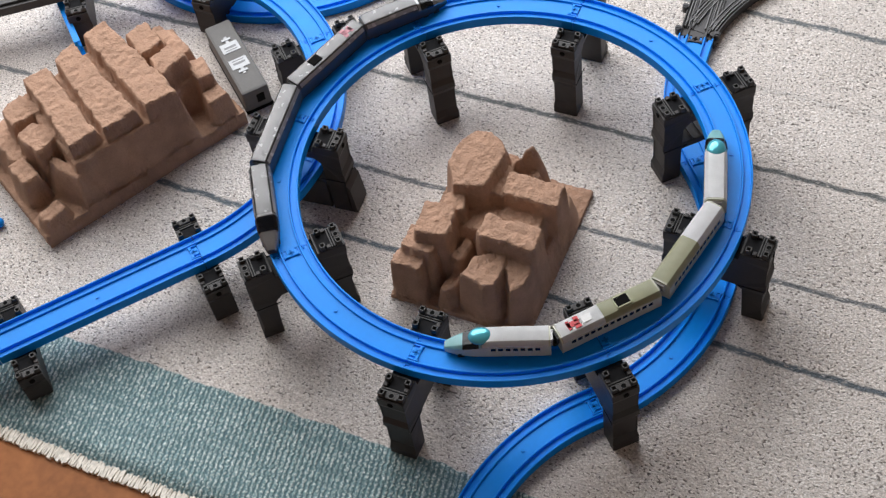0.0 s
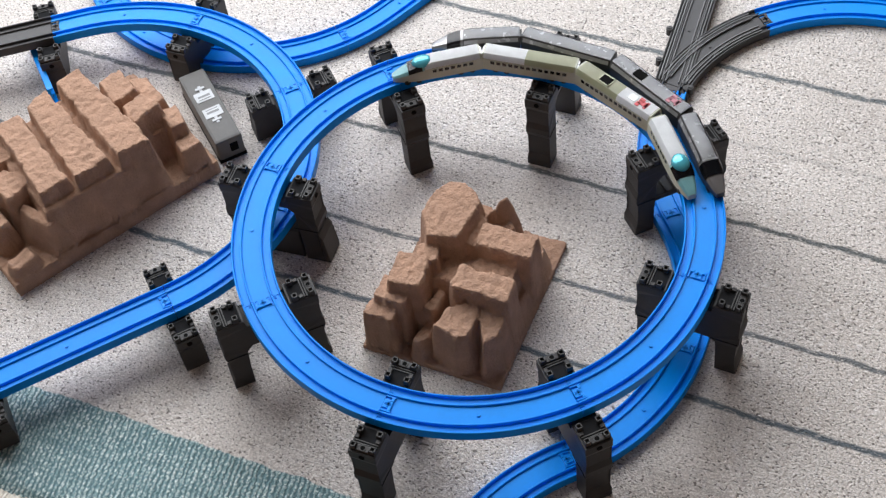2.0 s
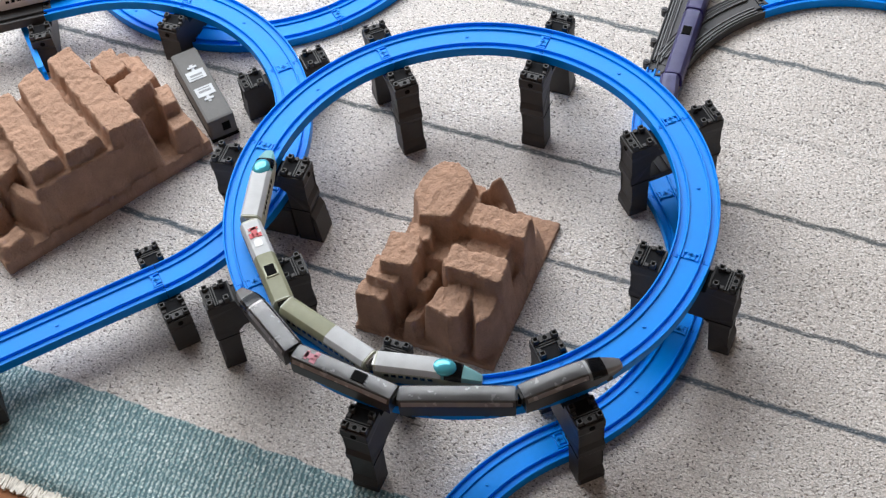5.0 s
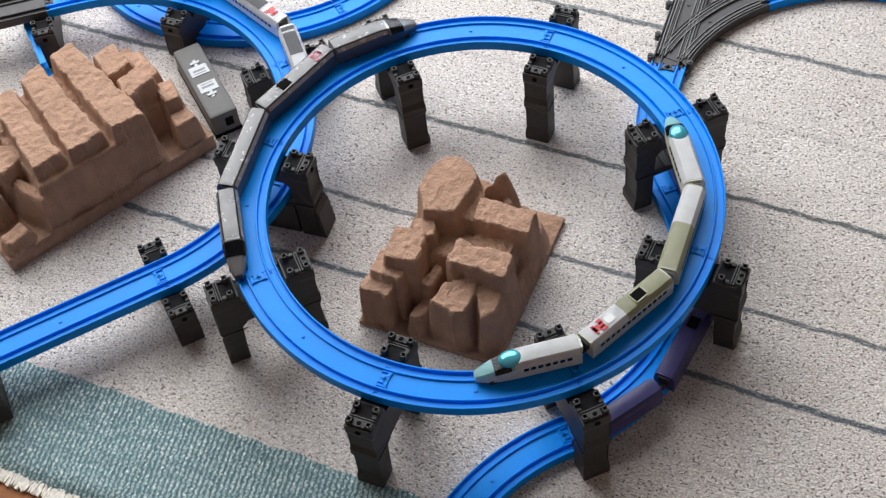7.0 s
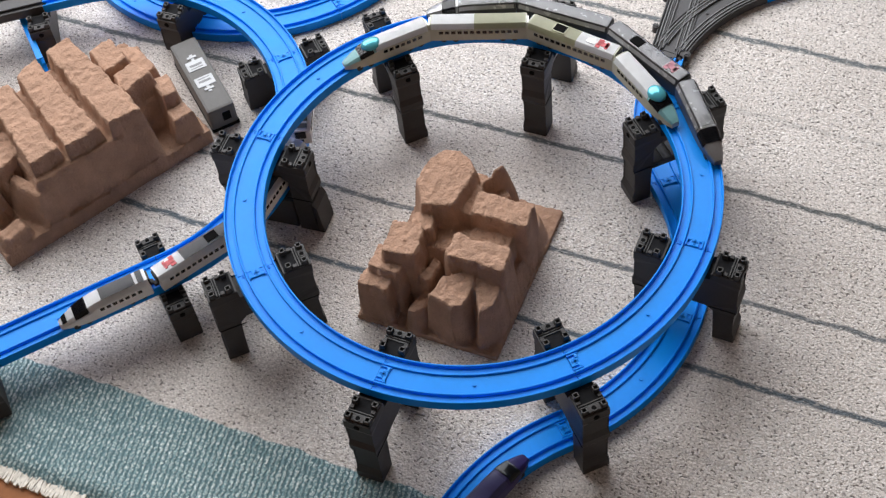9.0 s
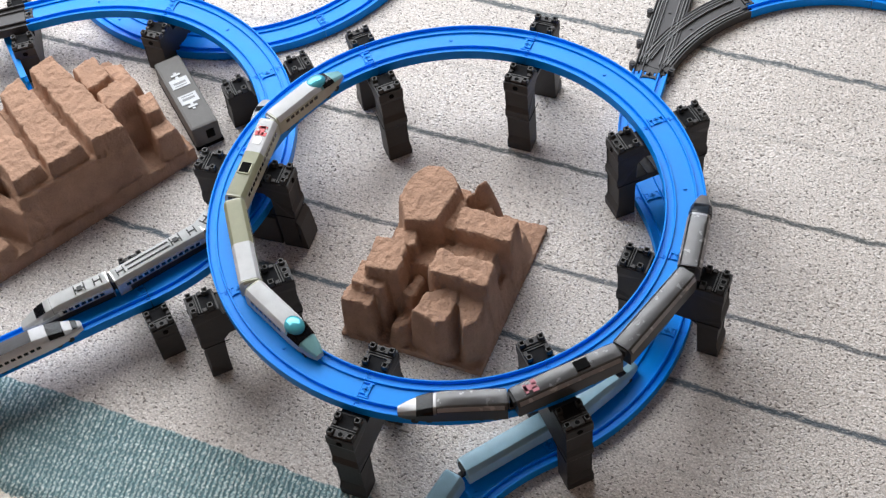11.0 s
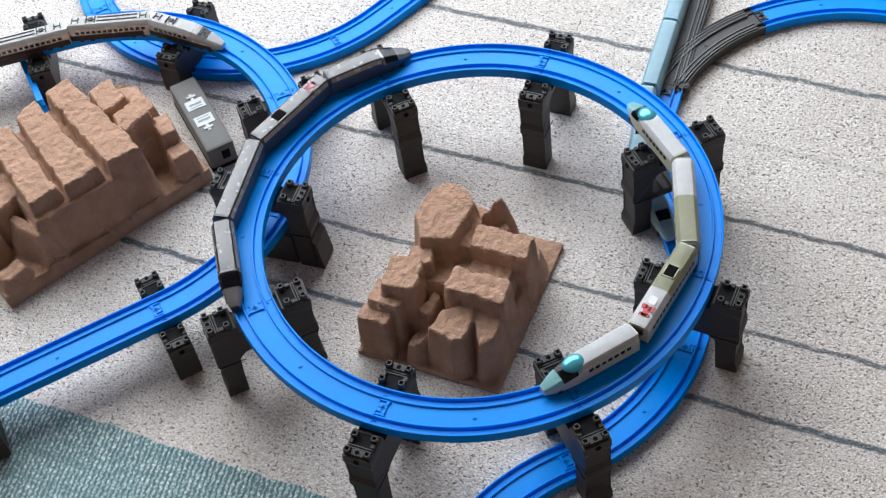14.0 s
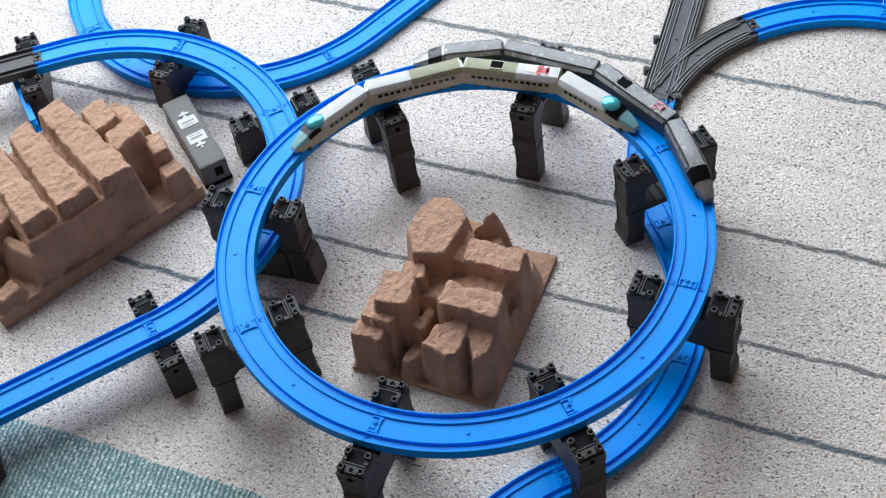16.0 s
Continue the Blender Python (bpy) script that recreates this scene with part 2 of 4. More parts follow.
def rug():
    bm = bmesh.new()
    x0, x1, y0, y1, step = -1.0, 1.0, -0.372, 0.74, 0.02
    nx, ny = int((x1 - x0) / step), int((y1 - y0) / step)
    grid = [[bm.verts.new((x0 + (x1 - x0) * i / nx, y0 + (y1 - y0) * j / ny, 0.0012 * noise.noise((i * 0.3, j * 0.3, 0)) - 0.0006)) for j in range(ny + 1)] for i in range(nx + 1)]
    for i in range(nx):
        for j in range(ny):
            bm.faces.new((grid[i][j], grid[i + 1][j], grid[i + 1][j + 1], grid[i][j + 1]))
    low = [bm.verts.new((v.co.x, v.co.y - 0.001, -0.006)) for v in (g[0] for g in grid)]
    for i in range(nx):
        bm.faces.new((grid[i][0], low[i], low[i + 1], grid[i + 1][0]))
    r = part("rug", bm, rug_material(), smooth=True, m=pose(0, 0, 0, 0, 0, RUG_TURN))
    tagged(r, "beige flecked woven rug with grey stripes and a teal ribbed border", "rug")
    fringe = material("cream_rug_fringe", (0.74, 0.69, 0.61), 0.95, vary=0.2, scale=300, bump=0.3)
    bm = bmesh.new()
    rnd = random.Random(3)
    x = -0.95
    while x < 0.45:
        w = rnd.uniform(0.0011, 0.0020)
        box(bm, x, -0.377 + rnd.uniform(-0.0016, 0.0012), -0.0014 + rnd.uniform(-0.0006, 0.0006), w, rnd.uniform(0.0105, 0.0135), 0.0045, 0.0, rot=rnd.uniform(-0.22, 0.22))
        x += w + rnd.uniform(-0.0002, 0.0006)
    tagged(part("fringe", bm, fringe, r, "cream stitched rug edge"), kind="stuff")


rug()


# ---- rail paths ----
RADIUS, HALF = 0.215, 0.019
RING_Z, GROUND_Z = 0.105, 0.009


class Path:
    """A line of straights and curves, in metres and degrees, with heights along it."""

    def __init__(self, x, y, heading, legs, heights, start=0.0):
        self.pts, s, h = [], start, radians(heading)
        self.pts.append((s, x, y, h))
        for kind, value in legs:
            length = value if kind == "S" else RADIUS * radians(value)
            bend = {"S": 0.0, "L": 1.0, "R": -1.0}[kind] / RADIUS
            k = max(1, int(length / 0.006))
            for _ in range(k):
                d = length / k
                x, y = x + d * math.cos(h + bend * d / 2), y + d * math.sin(h + bend * d / 2)
                h, s = h + bend * d, s + d
                self.pts.append((s, x, y, h))
        self.heights = heights
        self.cols = np.array(self.pts).T

    def at(self, s, off=0.0):
        c = self.cols
        x, y, h = (float(np.interp(s, c[0], c[k])) for k in (1, 2, 3))
        z = float(np.interp(s, [a for a, _ in self.heights], [b for _, b in self.heights]))
        return Vector((x - off * math.sin(h), y + off * math.cos(h), z)), h


LOOP = Path(-0.5426 - 0.5 * math.cos(radians(8.88)), 0.3849 - 0.5 * math.sin(radians(8.88)), 8.88, (("S", 0.6274), ("R", 169.6), ("S", 0.90)), ((-0.5, 0.0542), (0.1, 0.0542), (0.764, 0.0509), (1.21, 0.0256), (1.7, 0.0256)), start=-0.5)
LOW = Path(0.3106 + 0.5 * math.cos(radians(65.65)), 0.3942 + 0.5 * math.sin(radians(65.65)), -114.35, (("S", 0.73), ("L", 38.36), ("R", 87.97), ("L", 80.0), ("S", 0.42)), ((0, GROUND_Z), (2, GROUND_Z)), start=-0.5)
BACK = Path(-0.4159, 0.5712 + 0.12, -89.95, (("S", 0.12), ("L", 128.2), ("S", 0.1456), ("L", 76.4)), ((0, GROUND_Z), (2, GROUND_Z)))
BRANCH = Path(0.2372, 0.2272, 53.86, (("R", 78.18), ("S", 0.2)), ((0, GROUND_Z + 0.0006), (2, GROUND_Z + 0.0006)))
RING = Path(RADIUS, 0.0, 90, (("L", 360.0),), ((0, RING_Z), (2, RING_Z)))

PROFILE = [(-0.0190, -0.0085), (-0.0190, 0.0017), (-0.0186, 0.0022), (-0.0177, 0.0022), (-0.0173, 0.0016), (-0.0171, -0.0014), (-0.0109, -0.0014), (-0.0106, 0.0013), (-0.0102, 0.0018), (-0.0091, 0.0018), (-0.0087, 0.0013), (-0.0085, -0.0002)]
PROFILE += [(-y, z) for y, z in reversed(PROFILE)]
UNDER = [(0.0176, -0.0085), (0.0172, -0.0040), (-0.0172, -0.0040), (-0.0176, -0.0085)]


def rail(path, s0, s1, mat, label, category="rail", group="blue rails", name="rail", tab=True, steps=0):
    """One rail piece from s0 to s1 with its lips, ridges, joint tongue and socket."""
    n = steps or max(2, int((s1 - s0) / 0.009))
    mid, hm = path.at((s0 + s1) / 2)
    base = pose(mid.x, mid.y, mid.z, 0, 0, math.degrees(hm))
    inv = base.inverted()
    t = thing(name, base, label, category, group)
    loop = PROFILE + UNDER
    bm = bmesh.new()
    rings = []
    for i in range(n + 1):
        s = s0 + 0.0003 + (s1 - s0 - 0.0006) * i / n
        row = []
        for y, z in loop:
            p, h = path.at(s, -y)
            row.append(bm.verts.new(inv @ Vector((p.x, p.y, p.z + z))))
        rings.append(row)
    k = len(loop)
    for i in range(n):
        for j in range(k):
            bm.faces.new((rings[i][j], rings[i][(j + 1) % k], rings[i + 1][(j + 1) % k], rings[i + 1][j]))
    bm.faces.new(rings[0])
    bm.faces.new(rings[-1])
    part("rail_body", bm, mat, t)
    if tab:
        p, h = path.at(s1)
        q = inv @ pose(p.x, p.y, p.z, 0, 0, math.degrees(h))
        bm = bmesh.new()
        box(bm, 0.0042, 0.0, 0.0002, 0.0085, 0.0085, 0.0020, 0.0005)
        box(bm, 0.0072, 0.0048, 0.0006, 0.0028, 0.0036, 0.0022, 0.0005)
        box(bm, 0.0072, -0.0048, 0.0006, 0.0028, 0.0036, 0.0022, 0.0005)
        for y in (0.0072, -0.0072):
            box(bm, 0.0045, y, 0.0004, 0.0100, 0.0012, 0.0022, 0.0003)
        part("joint_tongue", bm, mat, t, m=q)
        # joint marks laid on top, their shade given by a darker colour
        bm = bmesh.new()
        box(bm, 0.0042, 0.0, 0.0010, 0.0062, 0.0019, 0.0010)
        box(bm, 0.0046, 0.0, 0.0010, 0.0020, 0.0056, 0.0010)
        for y in (0.0125, -0.0125):
            box(bm, 0.0014, y, -0.0012, 0.0038, 0.0018, 0.0010)
        box(bm, -0.0006, 0.0, -0.0002, 0.0006, 0.0166, 0.0006)
        part("joint_socket", bm, BLUE_SHADE if mat is BLUE else HOLE, t, m=q)
        p, h = path.at((s0 + s1) / 2)
        bm = bmesh.new()
        cylinder(bm, 0, 0, 0.0004, 0.0017, 0.0010, 10)
        part("peg_mark", bm, mat, t, m=inv @ pose(p.x, p.y, p.z, 0, 0, 0))
    return t


EIGHTH = RADIUS * math.pi / 4
RING_TURN = -118.1
for i in range(8):
    a = RADIUS * radians((RING_TURN + 45 * i) % 360)
    if a + EIGHTH > RING.cols[0][-1]:
        wrap = Path(RADIUS * math.cos(a / RADIUS), RADIUS * math.sin(a / RADIUS), math.degrees(a / RADIUS) + 90, (("L", 45.0),), ((0, RING_Z), (2, RING_Z)))
        rail(wrap, 0, EIGHTH, BLUE, "glossy blue plastic curved rail raised on dark grey piers", "rail", "rails of the raised ring", "curved_rail")
    else:
        rail(RING, a, a + EIGHTH, BLUE, "glossy blue plastic curved rail raised on dark grey piers", "rail", "rails of the raised ring", "curved_rail")


def run_of_rails(path, cuts, mat, label, group, name):
    for a, b in zip(cuts, cuts[1:]):
        rail(path, a, b, mat, label, "rail", group, name)


run_of_rails(LOOP, [0.093, 0.093 + EIGHTH, 0.093 + 2 * EIGHTH, 0.093 + 3 * EIGHTH, 0.757], BLUE, "glossy blue plastic curved rail on low grey piers", "rails of the side loop", "curved_rail")
run_of_rails(LOOP, [0.757, 0.971, 1.185, 1.64], BLUE, "glossy blue plastic straight rail sloping gently down", "rails of the side loop", "straight_rail")
run_of_rails(LOW, [0.19, 0.362, 0.362 + EIGHTH, 0.362 + 2 * EIGHTH, 0.866, 1.02, 1.40], BLUE, "glossy blue plastic rail lying on the rug", "rails on the rug", "curved_rail")
run_of_rails(BACK, [0, 0.20, 0.20 + EIGHTH, 0.20 + 2 * EIGHTH, 0.20 + 3 * EIGHTH, 0.955], BLUE, "glossy blue plastic curved rail lying on the rug", "rails behind the loop", "curved_rail")
run_of_rails(BRANCH, [0.145, 0.293, 0.49], BLUE, "glossy blue plastic curved rail lying on the rug", "rails of the branch line", "curved_rail")
# grey points: a straight and a diverging leg
rail(LOW, -0.5, 0.0, SWITCH, "grey plastic straight rail lying on the rug", "rail", "grey rails", "grey_rail")
POINTS_MAIN = rail(LOW, 0.0, 0.19, SWITCH, "dark grey plastic points with a straight leg", "rail points", "grey rails", "rail_points")
POINTS_LEG = rail(BRANCH, 0.0, 0.145, SWITCH, "dark grey plastic points leg curving away", "rail points", "grey rails", "rail_points")
rail(LOOP, -0.5, -0.12, SWITCH, "grey plastic straight rail on low piers", "rail", "grey rails", "grey_rail")
rail(LOOP, -0.12, 0.093, SWITCH, "dark grey plastic points rail on low piers", "rail points", "grey rails", "rail_points")



def check_rail(owner, path, s0, s1, off, high=0.0026):
    """A thin guide ridge along a path, standing on the points."""
    inv = owner.matrix_basis.inverted()
    bm = bmesh.new()
    rows = []
    for i in range(13):
        p, h = path.at(s0 + (s1 - s0) * i / 12, off)
        side = Vector((-math.sin(h), math.cos(h), 0)) * 0.0006
        rows.append([bm.verts.new(inv @ (p + side * a + Vector((0, 0, z)))) for a, z in ((-1, -0.001), (-1, high), (1, high), (1, -0.001))])
    for a, b in zip(rows, rows[1:]):
        for k in range(4):
            bm.faces.new((a[k], a[(k + 1) % 4], b[(k + 1) % 4], b[k]))
    bm.faces.new(rows[0])
    bm.faces.new(rows[-1])
    part("check_rail", bm, SWITCH_EDGE, owner, "lighter grey guide ridge")


for path, owner in ((LOW, POINTS_MAIN), (BRANCH, POINTS_LEG)):
    length = 0.19 if path is LOW else 0.145
    for off in (-0.0150, -0.0117, -0.0072, 0.0072, 0.0117, 0.0150):
        check_rail(owner, path, length * 0.06, length * 0.94, off)
for s, off in ((0.184, -0.0215), (0.150, -0.0215), (0.184, 0.0215), (0.100, -0.0215)):
    p, h = LOW.at(s, off)
    bm = bmesh.new()
    cylinder(bm, 0, 0, -0.0005, 0.0036, 0.009, 12)
    box(bm, 0, 0, 0.0010, 0.0032, 0.0046, 0.0080, 0.0006)
    part("side_lug", bm, SWITCH, POINTS_MAIN, m=POINTS_MAIN.matrix_basis.inverted() @ pose(p.x, p.y, p.z, 0, 0, math.degrees(h)))

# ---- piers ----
# near-black that paints the shade inside hollow post tops; also the block seams
PIER_TOP = material("pier_top_shade_and_seam", (0.014, 0.014, 0.015), 0.8, spec=0.06, vary=0.2, scale=200)


def extruded(bm, outline, depth, bevel=0.0012):
    """An outline in x and z, drawn out along y about the middle."""
    front = [bm.verts.new((x, -depth / 2, z)) for x, z in outline]
    back = [bm.verts.new((x, depth / 2, z)) for x, z in outline]
    n = len(outline)
    for i in range(n):
        bm.faces.new((front[i], front[(i + 1) % n], back[(i + 1) % n], back[i]))
    f1, f2 = bm.faces.new(front), bm.faces.new(list(reversed(back)))
    bmesh.ops.bevel(bm, geom=list(f1.edges) + list(f2.edges), offset=bevel, segments=2, affect="EDGES", profile=0.6)
    bmesh.ops.triangulate(bm, faces=[f for f in bm.faces if len(f.verts) > 4])


def pier_outline(h, blocks, arch):
    """Saddle for the rail, two posts, a web between them, and legs that swell at each block's foot."""
    o, i = 0.0500, 0.0225
    right = [(0.0, h - 0.0100), (i, h - 0.0100), (i, h), (o, h), (o, h - 0.010), (o - 0.0022, h - 0.016)]
    if blocks == 2:
        m = h / 2
        right += [(o - 0.0024, m + 0.014), (o + 0.0004, m + 0.008), (o + 0.0004, m + 0.001), (o - 0.0034, m - 0.007), (o - 0.0034, 0.016), (o + 0.0002, 0.009), (o + 0.0004, 0.0)]
    else:
        right += [(o - 0.0010, 0.010), (o + 0.0008, 0.004), (o + 0.0008, 0.0)]
    if arch > 0.004:
        right += [(0.0300, 0.0), (0.0290, arch - 0.007), (0.0215, arch), (0.0, arch)]
    out = right[:-1] if arch > 0.004 else right
    left = [(-x, z) for x, z in reversed(out) if x > 1e-6]
    if arch > 0.004:
        return out + [(0.0, arch)] + left
    return out + left


def pier_cap(t, x, height):
    """The top of one post: a dark sheet for its shaded hollow, slot, hole and four square studs."""
    k = math.copysign(1, x)
    bm = bmesh.new()
    # flat sheet: the hollow's shade is in its colour, the post is solid
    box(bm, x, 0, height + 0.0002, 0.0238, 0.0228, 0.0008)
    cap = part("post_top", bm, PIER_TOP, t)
    for px, py in ((x + k * 0.0088, 0.0092), (x + k * 0.0088, -0.0092), (x - k * 0.0070, 0.0092), (x - k * 0.0070, -0.0092)):
        bm = bmesh.new()
        for dx, dy in ((0.0022, 0), (-0.0022, 0), (0, 0.0022), (0, -0.0022)):
            box(bm, px + dx, py + dy, height + 0.0030, 0.0008 if dx else 0.0052, 0.0008 if dy else 0.0052, 0.0060)
        part("stud", bm, PIER_GLARE, cap)
    bm = bmesh.new()
    box(bm, x + k * 0.0088, 0, height + 0.0014, 0.0062, 0.0118, 0.0028, 0.0006)
    box(bm, x - k * 0.0012, 0.0100, height + 0.0014, 0.0040, 0.0040, 0.0028, 0.0006)
    box(bm, x - k * 0.0012, -0.0100, height + 0.0014, 0.0040, 0.0040, 0.0028, 0.0006)
    part("top_bar", bm, PIER, cap)
    bm = bmesh.new()
    cylinder(bm, x + k * 0.0088, 0, height + 0.0026, 0.0021, 0.0010, 12)
    part("top_hole", bm, HOLE, cap)
    bm = bmesh.new()
    for dx in (0.0020, 0.0044):
        box(bm, x + k * dx, 0, height + 0.0009, 0.0009, 0.0225, 0.0014)
    part("slot_rim", bm, PIER_GLARE, cap)
    bm = bmesh.new()
    for q in range(10):
        a0 = q * math.pi / 5
        box(bm, x + k * 0.0088 + 0.0026 * math.cos(a0), 0.0026 * math.sin(a0), height + 0.0026, 0.0008, 0.0019, 0.0014, rot=a0)
    part("hole_rim", bm, PIER_GLARE, cap)


def pier(px, py, heading, height, blocks=2, arch=0.05, label="dark grey plastic pier tower holding up the raised ring", group="piers of the raised ring", low_beam=False, low_web=False):
    """A post either side of a rail that runs along heading, joined by a web."""
    t = thing("bridge_pier", pose(px, py, 0, 0, 0, math.degrees(heading) + 90), label, "bridge pier", group)
    bm = bmesh.new()
    extruded(bm, pier_outline(height, blocks, arch), 0.0262 if blocks == 2 else 0.0242)
    if blocks == 2:
        m = height / 2
        for v in bm.verts:
            v.co.y *= float(np.interp(v.co.z, (0.009, 0.016, m - 0.007, m + 0.001, m + 0.008, m + 0.014, height - 0.016, height - 0.010), (1, 0.92, 0.92, 1, 1, 0.93, 0.93, 1)))
    part("pier_body", bm, PIER, t)
    for x in (-0.0362, 0.0362):
        pier_cap(t, x, height)
    if blocks == 2:
        for y in (-1, 1):
            for x in (-0.0365, 0.0365):
                bm = bmesh.new()
                box(bm, x, y * 0.01325, height / 2 - 0.0003, 0.026, 0.0006, 0.0007)
                part("block_seam", bm, PIER_TOP, t)
    for x in (-0.0502, 0.0502):
        bm = bmesh.new()
        cylinder(bm, x, 0, height - 0.0052, 0.0027, 0.0010, 14, "x")
        part("peg_hole", bm, HOLE, t)
    if low_web:
        bm = bmesh.new()
        extruded(bm, [(-0.0270, 0.0), (-0.0270, 0.0415), (0.0270, 0.0415), (0.0270, 0.0)], 0.0240)
        part("low_web", bm, PIER, t, "solid lower pier block under the side loop")
        bm = bmesh.new()
        extruded(bm, [(0.0505, 0.0), (0.0490, 0.044), (0.0530, 0.036), (0.0560, 0.004), (0.0560, 0.0)], 0.0262, 0.0006)
        part("pier_buttress", bm, PIER, t)
    if low_beam:
        bm = bmesh.new()
        box(bm, 0, 0, 0.0460, 0.058, 0.0225, 0.0080, 0.001)
        beam = part("low_crossbeam", bm, PIER, t, "lower grey crossbeam with studs")
        for sx in (-0.014, -0.004, 0.006, 0.016):
            bm = bmesh.new()
            box(bm, sx, 0.0, 0.0512, 0.0012, 0.021, 0.0030)
            part("stud", bm, PIER_GLARE, beam)
    return t


for i in range(8):
    a = radians(RING_TURN + 45 * i + {2: -1.6, 5: -0.4, 6: 4.9, 7: -0.4}.get(i, 0.0))
    pier(RADIUS * math.cos(a), RADIUS * math.sin(a), a + math.pi / 2, 0.0985, arch={3: 0.080, 6: 0.080, 7: 0.060, 4: 0.084, 5: 0.084}.get(i, 0.050), low_beam=i == 3, low_web=i == 6)
LOOP_LABEL = "low dark grey plastic pier under the side loop"
for s in (0.085, 0.093 + EIGHTH, 0.093 + 2 * EIGHTH, 0.757, 0.950):
    p, h = LOOP.at(s)
    pier(p.x, p.y, h, p.z - 0.0065, 1, 0.0, LOOP_LABEL, "piers of the side loop")

# ---- moulded pulp mountains ----


def mountain(name, m, lu, lv, tray, blocks, cell, seed, label):
    """A moulded shell: tall blunt blocks melt into one skin over a base tray. Blocks are given by their tops."""
    nu, nv = int(lu / cell), int(lv / cell)
    uu, vv = np.meshgrid(np.linspace(0, lu, nu + 1), np.linspace(0, lv, nv + 1), indexing="ij")

    def field(f, k):
        return np.array([[noise.noise((u * f, v * f, k)) for v in vv[0]] for u in uu[:, 0]])

    ragged, rag2 = field(75, seed), field(75, seed + 7)
    soft, crumb, fine = field(35, seed + 5), field(160, seed + 3), field(420, seed + 9)
    du, dv = 0.0026 * ragged + 0.0012 * crumb, 0.0026 * rag2 + 0.0012 * fine
    z = np.full_like(uu, tray)
    for block in blocks:
        if len(block) == 5:
            # a flat top drawn by its corners: corners, height, inset, slope along u and v
            corners, h, inset, su, sv = block
            n, pu, pv = len(corners), uu + du, vv + dv
            dist, inside = np.full_like(uu, 9.0), np.zeros_like(uu, bool)
            for i in range(n):
                (ax, ay), (bx, by) = corners[i], corners[(i + 1) % n]
                ex, ey = bx - ax, by - ay
                k = np.clip(((pu - ax) * ex + (pv - ay) * ey) / (ex * ex + ey * ey), 0, 1)
                dist = np.minimum(dist, np.hypot(pu - ax - k * ex, pv - ay - k * ey))
                if ay != by:
                    inside ^= ((ay > pv) != (by > pv)) & (pu < ex * (pv - ay) / ey + ax)
            top = h + su * (uu - sum(c[0] for c in corners) / n) + sv * (vv - sum(c[1] for c in corners) / n)
            e = np.clip(1 - dist / inset, 0, 1)
            z = np.maximum(z, np.where(inside, top, tray + (top - tray) * (1 - (1 - e) ** 1.3) * (e > 0)))
            continue
        cu, cv, wu, wv, turn, h, inset = block
        c, s = math.cos(radians(turn)), math.sin(radians(turn))
        a, b = (uu + du - cu) * c + (vv + dv - cv) * s, -(uu + du - cu) * s + (vv + dv - cv) * c
        r = 0.016 if min(wu, wv) > 0.044 else 0.003
        ka, kb = np.abs(a) - (wu / 2 - r), np.abs(b) - (wv / 2 - r)
        out = np.hypot(np.maximum(ka, 0), np.maximum(kb, 0)) - r
        e = np.clip(1 - out / inset, 0, 1)
        z = np.maximum(z, np.where(out <= 0, h, tray + (h - tray) * (1 - (1 - e) ** 1.25) * (e > 0)))
    edge = np.minimum(np.minimum(uu, lu - uu), np.minimum(vv, lv - vv))
    z = np.where(edge < 0.0035, np.minimum(z, tray + 0.004), z)
    z = z + 0.0014 * crumb + 0.0010 * soft + 0.0004 * fine
    bm = bmesh.new()
    rows = [[bm.verts.new((uu[i, j] + 0.0009 * crumb[i, j], vv[i, j] + 0.0009 * fine[i, j], max(z[i, j], 0.0025))) for j in range(nv + 1)] for i in range(nu + 1)]
    for i in range(nu):
        for j in range(nv):
            bm.faces.new((rows[i][j], rows[i + 1][j], rows[i + 1][j + 1], rows[i][j + 1]))
    rim = [rows[i][0] for i in range(nu + 1)] + [rows[nu][j] for j in range(1, nv + 1)] + [rows[i][nv] for i in range(nu - 1, -1, -1)] + [rows[0][j] for j in range(nv - 1, 0, -1)]
    low = [bm.verts.new((v.co.x, v.co.y, -0.0005)) for v in rim]
    for i in range(len(rim)):
        k = (i + 1) % len(rim)
        bm.faces.new((rim[i], low[i], low[k], rim[k]))
    ob = part(name, bm, PULP, m=m, smooth=True)
    return tagged(ob, label, "model mountain")


